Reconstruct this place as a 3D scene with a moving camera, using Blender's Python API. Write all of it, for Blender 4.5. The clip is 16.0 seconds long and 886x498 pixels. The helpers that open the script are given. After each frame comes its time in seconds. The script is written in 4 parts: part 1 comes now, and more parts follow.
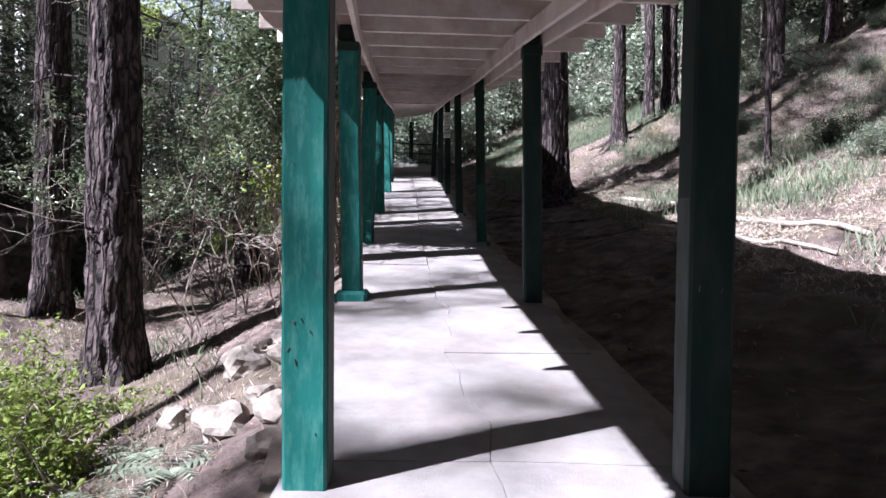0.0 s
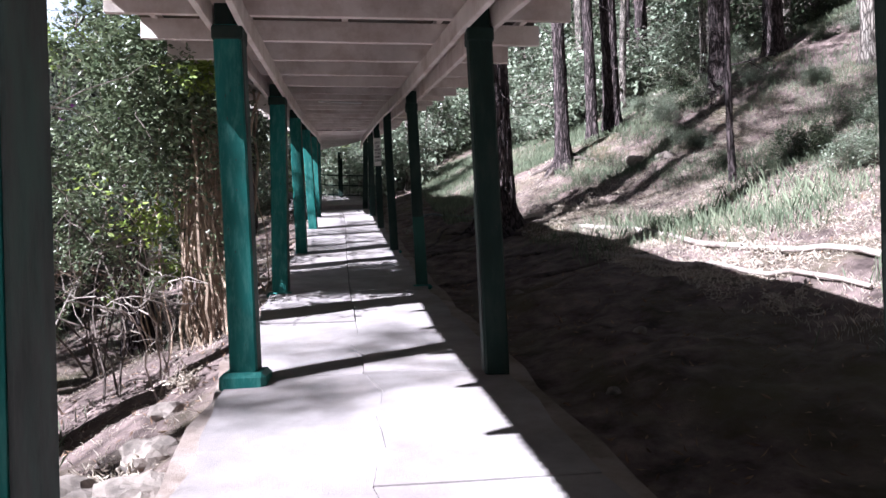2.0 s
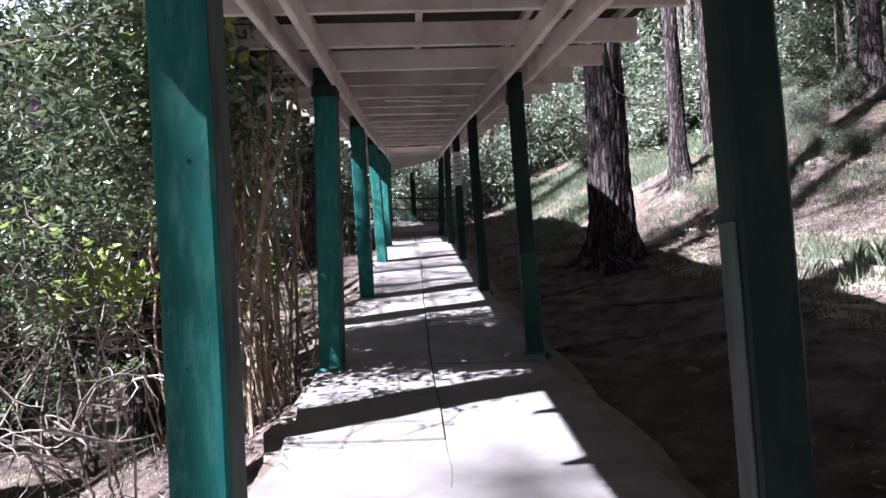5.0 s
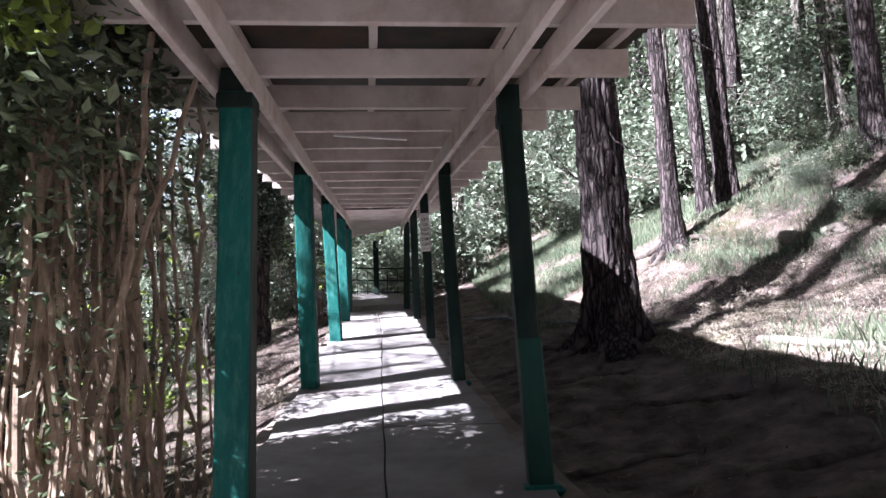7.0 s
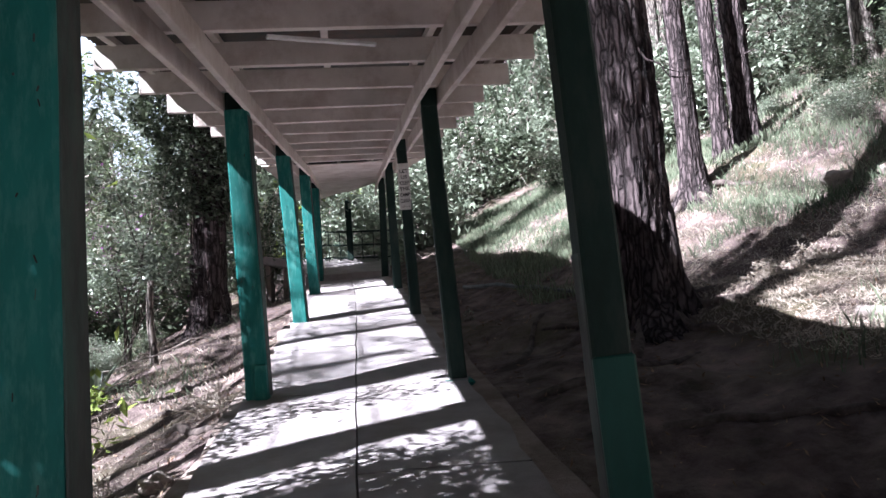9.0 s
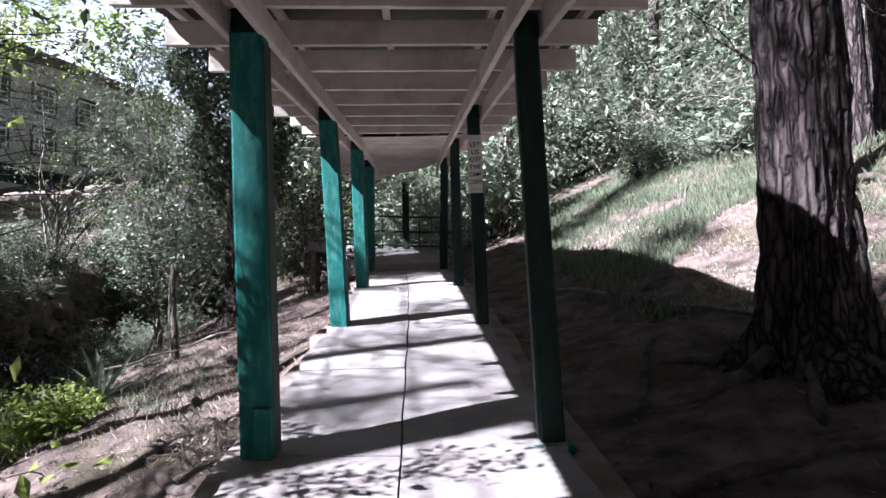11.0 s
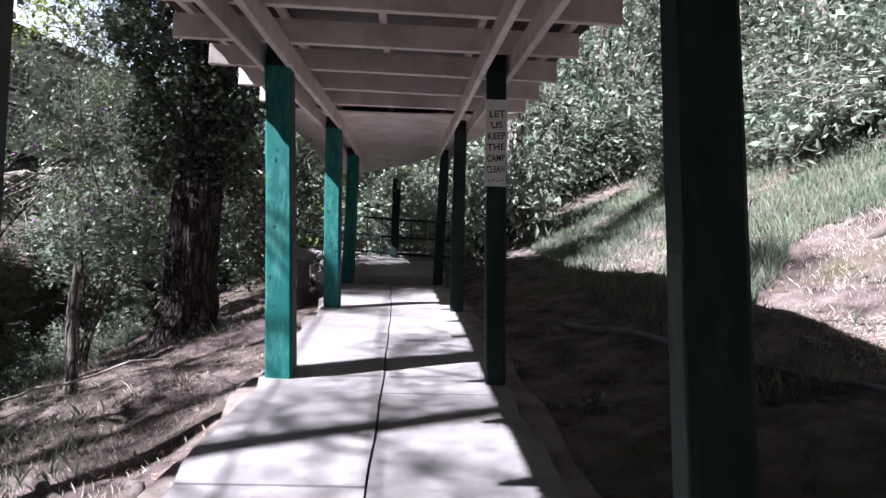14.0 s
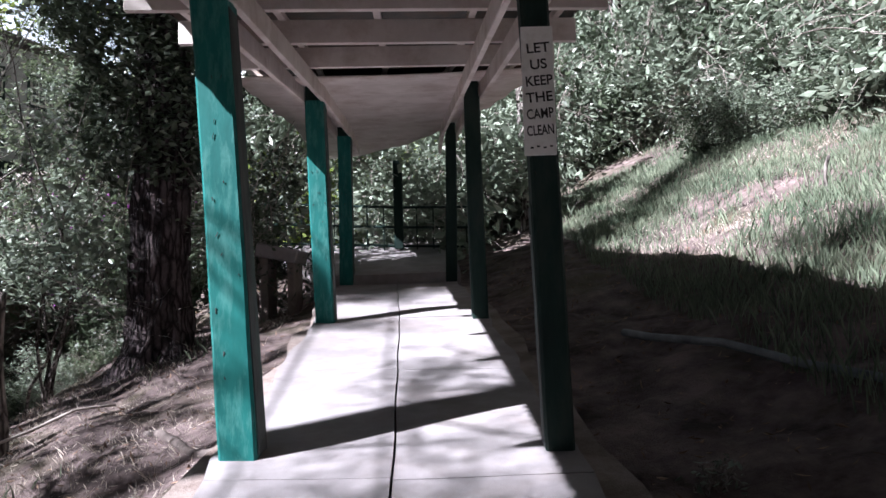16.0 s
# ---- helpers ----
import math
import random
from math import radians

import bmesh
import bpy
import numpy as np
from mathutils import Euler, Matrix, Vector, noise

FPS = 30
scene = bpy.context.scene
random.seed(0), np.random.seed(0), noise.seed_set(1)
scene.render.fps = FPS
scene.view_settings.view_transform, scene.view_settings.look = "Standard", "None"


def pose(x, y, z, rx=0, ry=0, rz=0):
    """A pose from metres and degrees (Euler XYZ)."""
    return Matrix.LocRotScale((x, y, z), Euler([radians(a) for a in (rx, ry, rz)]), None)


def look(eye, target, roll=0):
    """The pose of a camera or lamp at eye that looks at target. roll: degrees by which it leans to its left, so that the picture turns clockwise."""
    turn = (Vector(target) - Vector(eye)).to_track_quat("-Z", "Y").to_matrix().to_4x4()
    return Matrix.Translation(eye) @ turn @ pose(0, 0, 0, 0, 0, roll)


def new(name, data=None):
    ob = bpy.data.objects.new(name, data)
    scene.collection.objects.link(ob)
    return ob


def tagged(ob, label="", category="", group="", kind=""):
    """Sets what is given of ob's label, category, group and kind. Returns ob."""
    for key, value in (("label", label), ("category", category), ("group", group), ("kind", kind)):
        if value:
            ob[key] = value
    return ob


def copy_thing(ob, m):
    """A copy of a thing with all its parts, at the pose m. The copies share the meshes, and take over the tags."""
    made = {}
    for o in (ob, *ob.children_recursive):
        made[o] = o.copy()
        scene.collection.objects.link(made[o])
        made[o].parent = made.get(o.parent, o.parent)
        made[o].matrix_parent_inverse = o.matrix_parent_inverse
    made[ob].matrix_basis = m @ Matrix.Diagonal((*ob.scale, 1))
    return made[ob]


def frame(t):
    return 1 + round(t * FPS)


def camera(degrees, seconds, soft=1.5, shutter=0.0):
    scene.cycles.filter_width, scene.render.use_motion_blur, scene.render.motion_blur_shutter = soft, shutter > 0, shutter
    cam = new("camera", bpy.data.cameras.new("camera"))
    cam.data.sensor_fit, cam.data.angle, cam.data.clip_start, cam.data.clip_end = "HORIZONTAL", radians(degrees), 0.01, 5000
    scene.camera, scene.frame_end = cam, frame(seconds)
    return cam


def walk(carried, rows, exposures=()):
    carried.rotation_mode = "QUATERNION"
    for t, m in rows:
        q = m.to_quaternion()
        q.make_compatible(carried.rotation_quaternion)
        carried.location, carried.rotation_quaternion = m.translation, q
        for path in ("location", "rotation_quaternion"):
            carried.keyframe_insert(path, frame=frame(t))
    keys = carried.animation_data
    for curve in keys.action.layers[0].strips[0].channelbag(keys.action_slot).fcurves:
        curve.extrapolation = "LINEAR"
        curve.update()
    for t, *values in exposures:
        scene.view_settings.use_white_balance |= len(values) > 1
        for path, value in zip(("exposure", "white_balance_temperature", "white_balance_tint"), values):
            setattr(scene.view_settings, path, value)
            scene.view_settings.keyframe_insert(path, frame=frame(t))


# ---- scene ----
cam = camera(62.8, 16.0)
METRES, EYE, TILT, LEAN, TURN = 14.5, 1.45, -1.6, -1.2, 0.0
ROWS = [
    (0.0, 0.0, 0.0, 0.0, 0.0, 0.0, -0.0),
    (0.5, 0.0015, 0.0316, 0.0046, -2.03, 7.08, -0.2),
    (1.0, 0.0046, 0.0598, 0.0069, -4.46, 10.2, 3.25),
    (1.5, 0.0065, 0.0896, 0.0074, -2.09, 4.77, 0.25),
    (2.0, 0.0054, 0.1233, 0.0111, -4.84, 2.4, 2.14),
    (2.5, 0.0067, 0.1541, 0.014, -4.18, 4.59, 4.83),
    (3.0, 0.0082, 0.1848, 0.0169, -4.27, 3.83, 5.72),
    (3.5, 0.0046, 0.2165, 0.0219, -2.29, 2.8, 4.92),
    (6.0, -0.0078, 0.375, 0.0432, 1.15, 6.45, 2.23),
    (6.5, -0.0056, 0.4078, 0.0448, -3.16, 7.86, 3.08),
    (7.0, -0.0064, 0.4401, 0.0509, -1.8, 10.05, 2.32),
    (7.5, -0.008, 0.4743, 0.0565, -6.16, 6.52, 4.58),
    (8.0, -0.0067, 0.5102, 0.0613, -4.18, 8.45, 4.48),
    (8.5, -0.0071, 0.5433, 0.0671, -3.77, 9.26, 4.61),
    (9.0, -0.0077, 0.5741, 0.0726, -3.33, 6.75, 4.37),
    (9.5, -0.0086, 0.6075, 0.076, -1.63, 3.92, 2.78),
    (12.0, -0.0172, 0.7553, 0.1029, 4.96, 8.58, -1.2),
    (12.5, -0.0189, 0.7807, 0.1059, 9.79, 9.44, -1.34),
    (13.0, -0.0194, 0.8136, 0.1095, 6.82, 5.62, -1.07),
    (13.5, -0.0183, 0.8478, 0.1134, 3.84, 5.8, -1.1),
    (14.0, -0.0179, 0.8743, 0.117, -0.15, 6.53, -1.81),
    (14.5, -0.0203, 0.9019, 0.1232, -1.7, 4.0, 1.18),
    (15.0, -0.0194, 0.9287, 0.1264, 1.77, 5.71, 0.55),
    (15.5, -0.02, 0.9579, 0.1305, -2.03, 5.74, 1.42),
    (16.0, -0.0244, 0.985, 0.1371, 0.65, 5.16, 1.9),
]


def untwist(t):
    """The degrees of lean that the posts, being upright, add to the rows' roll."""
    return float(np.interp(t, (0, 1.5, 9, 12.5, 16), (0, 0.4, 1.0, 1.3, 0.9)))


walk(cam, [(t, pose(0, 0, EYE, TILT, LEAN, TURN) @ pose(METRES * x, METRES * y, METRES * z, 90 + pitch, roll + untwist(t), yaw)) for t, x, y, z, yaw, pitch, roll in ROWS],
     exposures=[(0, 1.85, 5800, 16), (0.5, 1.68, 5800, 16), (1.0, 1.8, 5800, 16), (1.5, 2.0, 5800, 16), (3.5, 2.15, 5800, 16), (6, 2.4, 5800, 16), (8, 2.75, 5800, 16), (9.5, 2.42, 5800, 16), (12, 2.15, 5800, 16), (14, 2.0, 5800, 16), (15, 2.05, 5800, 16), (16, 2.0, 5800, 16)])


# ---- world, sun, exposure ----
SUN_TO = Vector((1.36, 0.75, -1.46)).normalized()
world = bpy.data.worlds.new("world")
scene.world = world
world.use_nodes = True
wn = world.node_tree
sky = wn.nodes.new("ShaderNodeTexSky")
sky.sky_type = "NISHITA"
sky.sun_disc = False
sky.sun_elevation = math.asin(-SUN_TO.z)
sky.sun_rotation = math.atan2(-SUN_TO.x, -SUN_TO.y)
sky.air_density, sky.dust_density, sky.ozone_density = 1.0, 2.0, 1.0
wn.links.new(sky.outputs[0], wn.nodes["Background"].inputs[0])
wn.nodes["Background"].inputs[1].default_value = 0.003
sun_data = bpy.data.lights.new("sun", "SUN")
sun_data.energy, sun_data.angle, sun_data.color = 5.0, radians(0.55), (1.0, 0.975, 0.95)
sun = new("sun", sun_data)
sun.matrix_world = look((-20, -10, 30), Vector((-20, -10, 30)) + SUN_TO)


# ---- materials ----
def material(name, a, b, scale=8.0, rough=0.8, bump=0.3, bscale=60.0, stain=None, sscale=1.5, samount=0.5,
             stretch=(1, 1, 1), vary=0.0, metal=0.0, island=0.0, dist=0.02, spec=0.3, sheer=None, plates=None):
    m = bpy.data.materials.new(name)
    m.use_nodes = True
    t = m.node_tree
    n, link = t.nodes, t.links.new
    bsdf = n["Principled BSDF"]
    tc = n.new("ShaderNodeTexCoord")
    mp = n.new("ShaderNodeMapping")
    mp.inputs["Scale"].default_value = stretch
    link(tc.outputs["Object"], mp.inputs[0])
    n1 = n.new("ShaderNodeTexNoise")
    n1.inputs["Scale"].default_value, n1.inputs["Detail"].default_value, n1.inputs["Roughness"].default_value = scale, 8, 0.65
    link(mp.outputs[0], n1.inputs["Vector"])
    r1 = n.new("ShaderNodeValToRGB")
    r1.color_ramp.elements[0].position, r1.color_ramp.elements[1].position = 0.35, 0.66
    r1.color_ramp.elements[0].color, r1.color_ramp.elements[1].color = (*a, 1), (*b, 1)
    link(n1.outputs[0], r1.inputs[0])
    col = r1.outputs[0]
    if stain:
        n2 = n.new("ShaderNodeTexNoise")
        n2.inputs["Scale"].default_value, n2.inputs["Detail"].default_value, n2.inputs["Roughness"].default_value = sscale, 6, 0.7
        link(mp.outputs[0], n2.inputs["Vector"])
        r2 = n.new("ShaderNodeValToRGB")
        r2.color_ramp.elements[0].position, r2.color_ramp.elements[1].position = 0.48, 0.66
        r2.color_ramp.elements[0].color, r2.color_ramp.elements[1].color = (0, 0, 0, 1), (samount, samount, samount, 1)
        link(n2.outputs[0], r2.inputs[0])
        mx = n.new("ShaderNodeMix")
        mx.data_type = "RGBA"
        link(r2.outputs[0], mx.inputs[0])
        link(col, mx.inputs[6])
        mx.inputs[7].default_value = (*stain, 1)
        col = mx.outputs[2]
    crack = None
    if plates:
        mp2 = n.new("ShaderNodeMapping")
        mp2.inputs["Scale"].default_value = plates
        link(tc.outputs["Object"], mp2.inputs[0])
        wob = n.new("ShaderNodeTexNoise")
        wob.inputs["Scale"].default_value = 7
        link(tc.outputs["Object"], wob.inputs["Vector"])
        mv = n.new("ShaderNodeVectorMath")
        mv.operation = "MULTIPLY_ADD"
        link(wob.outputs[1], mv.inputs[0])
        mv.inputs[1].default_value = (0.9, 0.9, 0.9)
        link(mp2.outputs[0], mv.inputs[2])
        vo = n.new("ShaderNodeTexVoronoi")
        vo.feature = "DISTANCE_TO_EDGE"
        vo.inputs["Scale"].default_value = 1
        link(mv.outputs[0], vo.inputs["Vector"])
        rc = n.new("ShaderNodeValToRGB")
        rc.color_ramp.elements[0].position, rc.color_ramp.elements[1].position = 0.0, 0.26
        rc.color_ramp.elements[0].color = (0.12, 0.11, 0.11, 1)
        link(vo.outputs["Distance"], rc.inputs[0])
        mc = n.new("ShaderNodeMix")
        mc.data_type, mc.blend_type = "RGBA", "MULTIPLY"
        mc.inputs[0].default_value = 1
        link(col, mc.inputs[6])
        link(rc.outputs[0], mc.inputs[7])
        col, crack = mc.outputs[2], rc.outputs[0]
    if vary or island:
        hs = n.new("ShaderNodeHueSaturation")
        if island:
            src, amount = n.new("ShaderNodeNewGeometry").outputs["Random Per Island"], island
        else:
            src, amount = n.new("ShaderNodeObjectInfo").outputs["Random"], vary
        mr = n.new("ShaderNodeMapRange")
        mr.inputs[3].default_value, mr.inputs[4].default_value = 1 - amount, 1 + amount
        link(src, mr.inputs[0])
        link(mr.outputs[0], hs.inputs["Value"])
        link(col, hs.inputs["Color"])
        col = hs.outputs[0]
    link(col, bsdf.inputs["Base Color"])
    bsdf.inputs["Roughness"].default_value = rough
    bsdf.inputs["Metallic"].default_value = metal
    bsdf.inputs["Specular IOR Level"].default_value = spec
    if bump:
        n3 = n.new("ShaderNodeTexNoise")
        n3.inputs["Scale"].default_value, n3.inputs["Detail"].default_value, n3.inputs["Roughness"].default_value = bscale, 6, 0.7
        link(mp.outputs[0], n3.inputs["Vector"])
        bp = n.new("ShaderNodeBump")
        bp.inputs["Strength"].default_value, bp.inputs["Distance"].default_value = bump, dist
        if crack:
            ad = n.new("ShaderNodeMath")
            ad.operation = "MULTIPLY_ADD"
            link(crack, ad.inputs[0])
            ad.inputs[1].default_value = 1.2
            link(n3.outputs[0], ad.inputs[2])
            link(ad.outputs[0], bp.inputs["Height"])
        else:
            link(n3.outputs[0], bp.inputs["Height"])
        link(bp.outputs[0], bsdf.inputs["Normal"])
    if sheer:
        tl = n.new("ShaderNodeBsdfTranslucent")
        link(col, tl.inputs[0])
        ms = n.new("ShaderNodeMixShader")
        ms.inputs[0].default_value = sheer
        link(bsdf.outputs[0], ms.inputs[1])
        link(tl.outputs[0], ms.inputs[2])
        link(ms.outputs[0], n["Material Output"].inputs[0])
    return m


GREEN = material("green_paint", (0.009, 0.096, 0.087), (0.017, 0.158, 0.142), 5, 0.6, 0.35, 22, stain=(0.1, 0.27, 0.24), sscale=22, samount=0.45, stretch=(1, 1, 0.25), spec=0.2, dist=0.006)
# darker copy of the green: roof shade put into the paint; also other dark-green parts
GREEN_SHADE_DARK = material("green_paint_shade_dark", (0.003, 0.014, 0.011), (0.006, 0.027, 0.021), 6, 0.65, 0.5, 25, stain=(0.03, 0.034, 0.03), sscale=6, samount=0.5, stretch=(1, 1, 0.3), dist=0.006)
GREEN_MID = material("green_paint_foot", (0.005, 0.042, 0.034), (0.01, 0.065, 0.052), 6, 0.55, 0.4, 25, stretch=(1, 1, 0.3), dist=0.006)
CREAM = material("cream_boards", (0.62, 0.55, 0.51), (0.76, 0.69, 0.65), 3, 0.7, 0.2, 40, stain=(0.42, 0.32, 0.27), sscale=2.5, samount=0.6, vary=0.1, dist=0.004)
SHEET = material("roof_sheet", (0.045, 0.05, 0.045), (0.09, 0.075, 0.06), 4, 0.5, 0.15, 50, stain=(0.14, 0.07, 0.04), sscale=1.2, samount=0.7, metal=0.3)
CONCRETE = material("concrete", (0.21, 0.19, 0.195), (0.32, 0.295, 0.297), 2.2, 0.85, 0.5, 70, stain=(0.19, 0.16, 0.15), sscale=1.3, samount=0.6, vary=0.07, dist=0.006)
CONCRETE_DARK = material("concrete_edge", (0.2, 0.16, 0.14), (0.32, 0.27, 0.25), 3, 0.9, 0.6, 40, stain=(0.12, 0.08, 0.06), sscale=2, samount=0.7)
EARTH = material("earth", (0.05, 0.036, 0.034), (0.265, 0.2, 0.19), 3.2, 0.95, 0.9, 30, stain=(0.11, 0.1, 0.055), sscale=0.55, samount=0.8, dist=0.04)
BARK = material("pine_bark", (0.04, 0.031, 0.033), (0.165, 0.128, 0.134), 9, 0.95, 1.0, 26, stain=(0.19, 0.15, 0.15), sscale=6, samount=0.5, stretch=(1, 1, 0.22), dist=0.03, plates=(15, 15, 2.3))
BARK_PALE = material("pale_bark", (0.11, 0.09, 0.08), (0.36, 0.32, 0.29), 8, 0.9, 0.8, 26, stain=(0.42, 0.4, 0.37), sscale=3, samount=0.6, stretch=(1, 1, 0.3), dist=0.02, plates=(15, 15, 2.6))
# worn paint, its grey also set for shade on the posts' inner sides
WORN_SHADING = material("worn_paint_shading", (0.03, 0.038, 0.037), (0.085, 0.09, 0.087), 9, 0.8, 0.4, 40, stain=(0.06, 0.11, 0.095), sscale=5, samount=0.7, stretch=(1, 1, 0.3), dist=0.005)
DEADWOOD = material("dead_wood", (0.05, 0.04, 0.037), (0.19, 0.155, 0.14), 7, 0.95, 0.7, 30, stretch=(1, 1, 1), dist=0.02)
TWIG = material("twig", (0.17, 0.14, 0.125), (0.42, 0.37, 0.34), 6, 0.9, 0.3, 60, island=0.3)
VINE = material("vine_stem", (0.17, 0.12, 0.09), (0.46, 0.36, 0.28), 6, 0.85, 0.4, 50, island=0.35)
LEAF = material("leaf", (0.07, 0.1, 0.055), (0.19, 0.225, 0.135), 5, 0.4, 0, island=0.45, spec=0.5, sheer=0.3)
# the dark and pale leaf colours also stand in for shaded and sunlit foliage
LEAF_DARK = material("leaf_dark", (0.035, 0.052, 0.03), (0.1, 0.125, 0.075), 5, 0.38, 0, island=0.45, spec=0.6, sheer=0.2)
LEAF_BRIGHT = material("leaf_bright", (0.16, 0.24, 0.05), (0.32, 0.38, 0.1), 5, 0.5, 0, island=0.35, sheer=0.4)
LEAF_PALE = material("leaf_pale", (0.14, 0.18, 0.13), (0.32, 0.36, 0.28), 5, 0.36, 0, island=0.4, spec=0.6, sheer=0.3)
NEEDLE = material("pine_needle", (0.07, 0.1, 0.08), (0.17, 0.21, 0.16), 5, 0.6, 0, island=0.4, sheer=0.2)
GRASS = material("grass", (0.09, 0.125, 0.08), (0.235, 0.265, 0.185), 1.5, 0.7, 0, island=0.4, sheer=0.3)
STRAW = material("dry_grass", (0.36, 0.31, 0.26), (0.6, 0.53, 0.46), 1.5, 0.8, 0, island=0.3, sheer=0.2)
LITTER = material("litter", (0.16, 0.09, 0.06), (0.36, 0.25, 0.18), 5, 0.9, 0, island=0.5)
FLOWER = material("flower", (0.25, 0.05, 0.28), (0.4, 0.12, 0.42), 5, 0.6, 0, island=0.3, sheer=0.3)
STONE = material("stone", (0.14, 0.12, 0.11), (0.36, 0.31, 0.28), 5, 0.9, 0.7, 25, vary=0.3, island=0.3)
# darkened, green-stained copy of the stone: the hollow's shade put into its colour
STONE_SHADED = material("mossy_stone_shaded", (0.05, 0.048, 0.04), (0.14, 0.125, 0.11), 5, 0.9, 0.7, 25, stain=(0.05, 0.07, 0.03), sscale=3, samount=0.7, vary=0.3)
WHITE = material("white_paint", (0.68, 0.67, 0.64), (0.8, 0.79, 0.77), 6, 0.6, 0.15, 40, stain=(0.45, 0.4, 0.35), sscale=5, samount=0.5)
WALL = material("house_wall", (0.46, 0.46, 0.47), (0.62, 0.62, 0.62), 1, 0.85, 0.2, 20, stain=(0.45, 0.43, 0.41), sscale=0.4, samount=0.5)
ROOF = material("house_roof", (0.1, 0.09, 0.085), (0.17, 0.15, 0.14), 2, 0.85, 0.4, 10)
INK = material("black_paint", (0.015, 0.014, 0.014), (0.03, 0.028, 0.028), 8, 0.6, 0)
GLASS = material("window_glass", (0.02, 0.025, 0.03), (0.04, 0.045, 0.05), 2, 0.08, 0, spec=0.8)
PIPE = material("pipe", (0.09, 0.1, 0.11), (0.2, 0.22, 0.23), 5, 0.6, 0.2, 30)


# ---- geometry ----
class Geo:
    def __init__(self):
        self.v, self.f, self.n = [], [], 0

    def add(self, verts, faces):
        self.v.append(np.asarray(verts, float).reshape(-1, 3))
        n = self.n
        self.f.extend([tuple(i + n for i in f) for f in faces])
        self.n += len(self.v[-1])

    def box(self, centre, size, rot=None, bevel=0.006):
        h = np.array(size, float) / 2
        bevel = min(bevel, 0.45 * h.min() * 2)
        idx, verts = {}, []
        for sx in (-1, 1):
            for sy in (-1, 1):
                for sz in (-1, 1):
                    s = np.array((sx, sy, sz))
                    for a in range(3):
                        p = s * (h - bevel)
                        p[a] = s[a] * h[a]
                        idx[sx, sy, sz, a] = len(verts)
                        verts.append(p)
        faces = []
        for a in range(3):
            b, c = (a + 1) % 3, (a + 2) % 3
            for s in (-1, 1):
                ring = []
                for u, w in ((-1, -1), (1, -1), (1, 1), (-1, 1)):
                    k = [0, 0, 0]
                    k[a], k[b], k[c] = s, u, w
                    ring.append(idx[(*k, a)])
                faces.append(ring if s > 0 else ring[::-1])
            for sb in (-1, 1):
                for sc in (-1, 1):
                    k0, k1 = [0, 0, 0], [0, 0, 0]
                    k0[a], k0[b], k0[c] = -1, sb, sc
                    k1[a], k1[b], k1[c] = 1, sb, sc
                    q = [idx[(*k0, b)], idx[(*k1, b)], idx[(*k1, c)], idx[(*k0, c)]]
                    faces.append(q if sb * sc < 0 else q[::-1])
        for sx in (-1, 1):
            for sy in (-1, 1):
                for sz in (-1, 1):
                    q = [idx[sx, sy, sz, a] for a in range(3)]
                    faces.append(q if sx * sy * sz > 0 else q[::-1])
        verts = np.array(verts)
        if rot is not None:
            verts = verts @ np.array(rot.to_3x3()).T
        self.add(verts + np.array(centre), faces)

    def beam(self, p0, p1, w, h, bevel=0.006):
        p0, p1 = Vector(p0), Vector(p1)
        d = p1 - p0
        self.box((p0 + p1) / 2, (w, d.length, h), d.to_track_quat("Y", "Z").to_matrix(), bevel)

    def tube(self, pts, radii, sides=6, cap=True):
        pts = np.asarray(pts, float)
        radii = np.broadcast_to(np.asarray(radii, float), len(pts))
        tang = np.gradient(pts, axis=0)
        tang /= np.linalg.norm(tang, axis=1)[:, None] + 1e-9
        ref = np.array((1.0, 0, 0)) if abs(tang[0][0]) < 0.8 else np.array((0, 1.0, 0))
        u = np.cross(tang, ref)
        u /= np.linalg.norm(u, axis=1)[:, None] + 1e-9
        w = np.cross(tang, u)
        a = np.linspace(0, 2 * np.pi, sides, endpoint=False)
        ring = u[:, None] * np.cos(a)[None, :, None] + w[:, None] * np.sin(a)[None, :, None]
        verts = (pts[:, None] + ring * radii[:, None, None]).reshape(-1, 3)
        faces = []
        for i in range(len(pts) - 1):
            for j in range(sides):
                k = (j + 1) % sides
                faces.append((i * sides + j, i * sides + k, (i + 1) * sides + k, (i + 1) * sides + j))
        if cap:
            faces += [tuple(range(sides))[::-1], tuple((len(pts) - 1) * sides + j for j in range(sides))]
        self.add(verts, faces)

    def leaves(self, c, size, rng, width=0.5, droop=0.0):
        c = np.asarray(c, float)
        n = len(c)
        if not n:
            return
        d = rng.normal(size=(n, 3))
        d[:, 2] -= droop
        d /= np.linalg.norm(d, axis=1)[:, None]
        d[:, 2] *= 0.6
        d /= np.linalg.norm(d, axis=1)[:, None]
        s = np.cross(d, rng.normal(0, 0.55, (n, 3)) + np.array((0, 0, 1.0)))
        s /= np.linalg.norm(s, axis=1)[:, None] + 1e-9
        up = np.cross(d, s)
        ln = (size * rng.uniform(0.6, 1.3, n))[:, None]
        mid = c + d * ln * 0.45
        v = np.stack((c, mid + s * ln * width / 2 + up * ln * 0.08, c + d * ln, mid - s * ln * width / 2 + up * ln * 0.08), 1).reshape(-1, 3)
        i = np.arange(n) * 4 + self.n
        self.v.append(v)
        self.n += 4 * n
        self.f.extend(zip(i.tolist(), (i + 1).tolist(), (i + 2).tolist(), (i + 3).tolist()))

    def blades(self, c, height, rng, width=0.008, lean=0.35):
        c = np.asarray(c, float)
        n = len(c)
        if not n:
            return
        a = rng.uniform(0, 2 * np.pi, n)
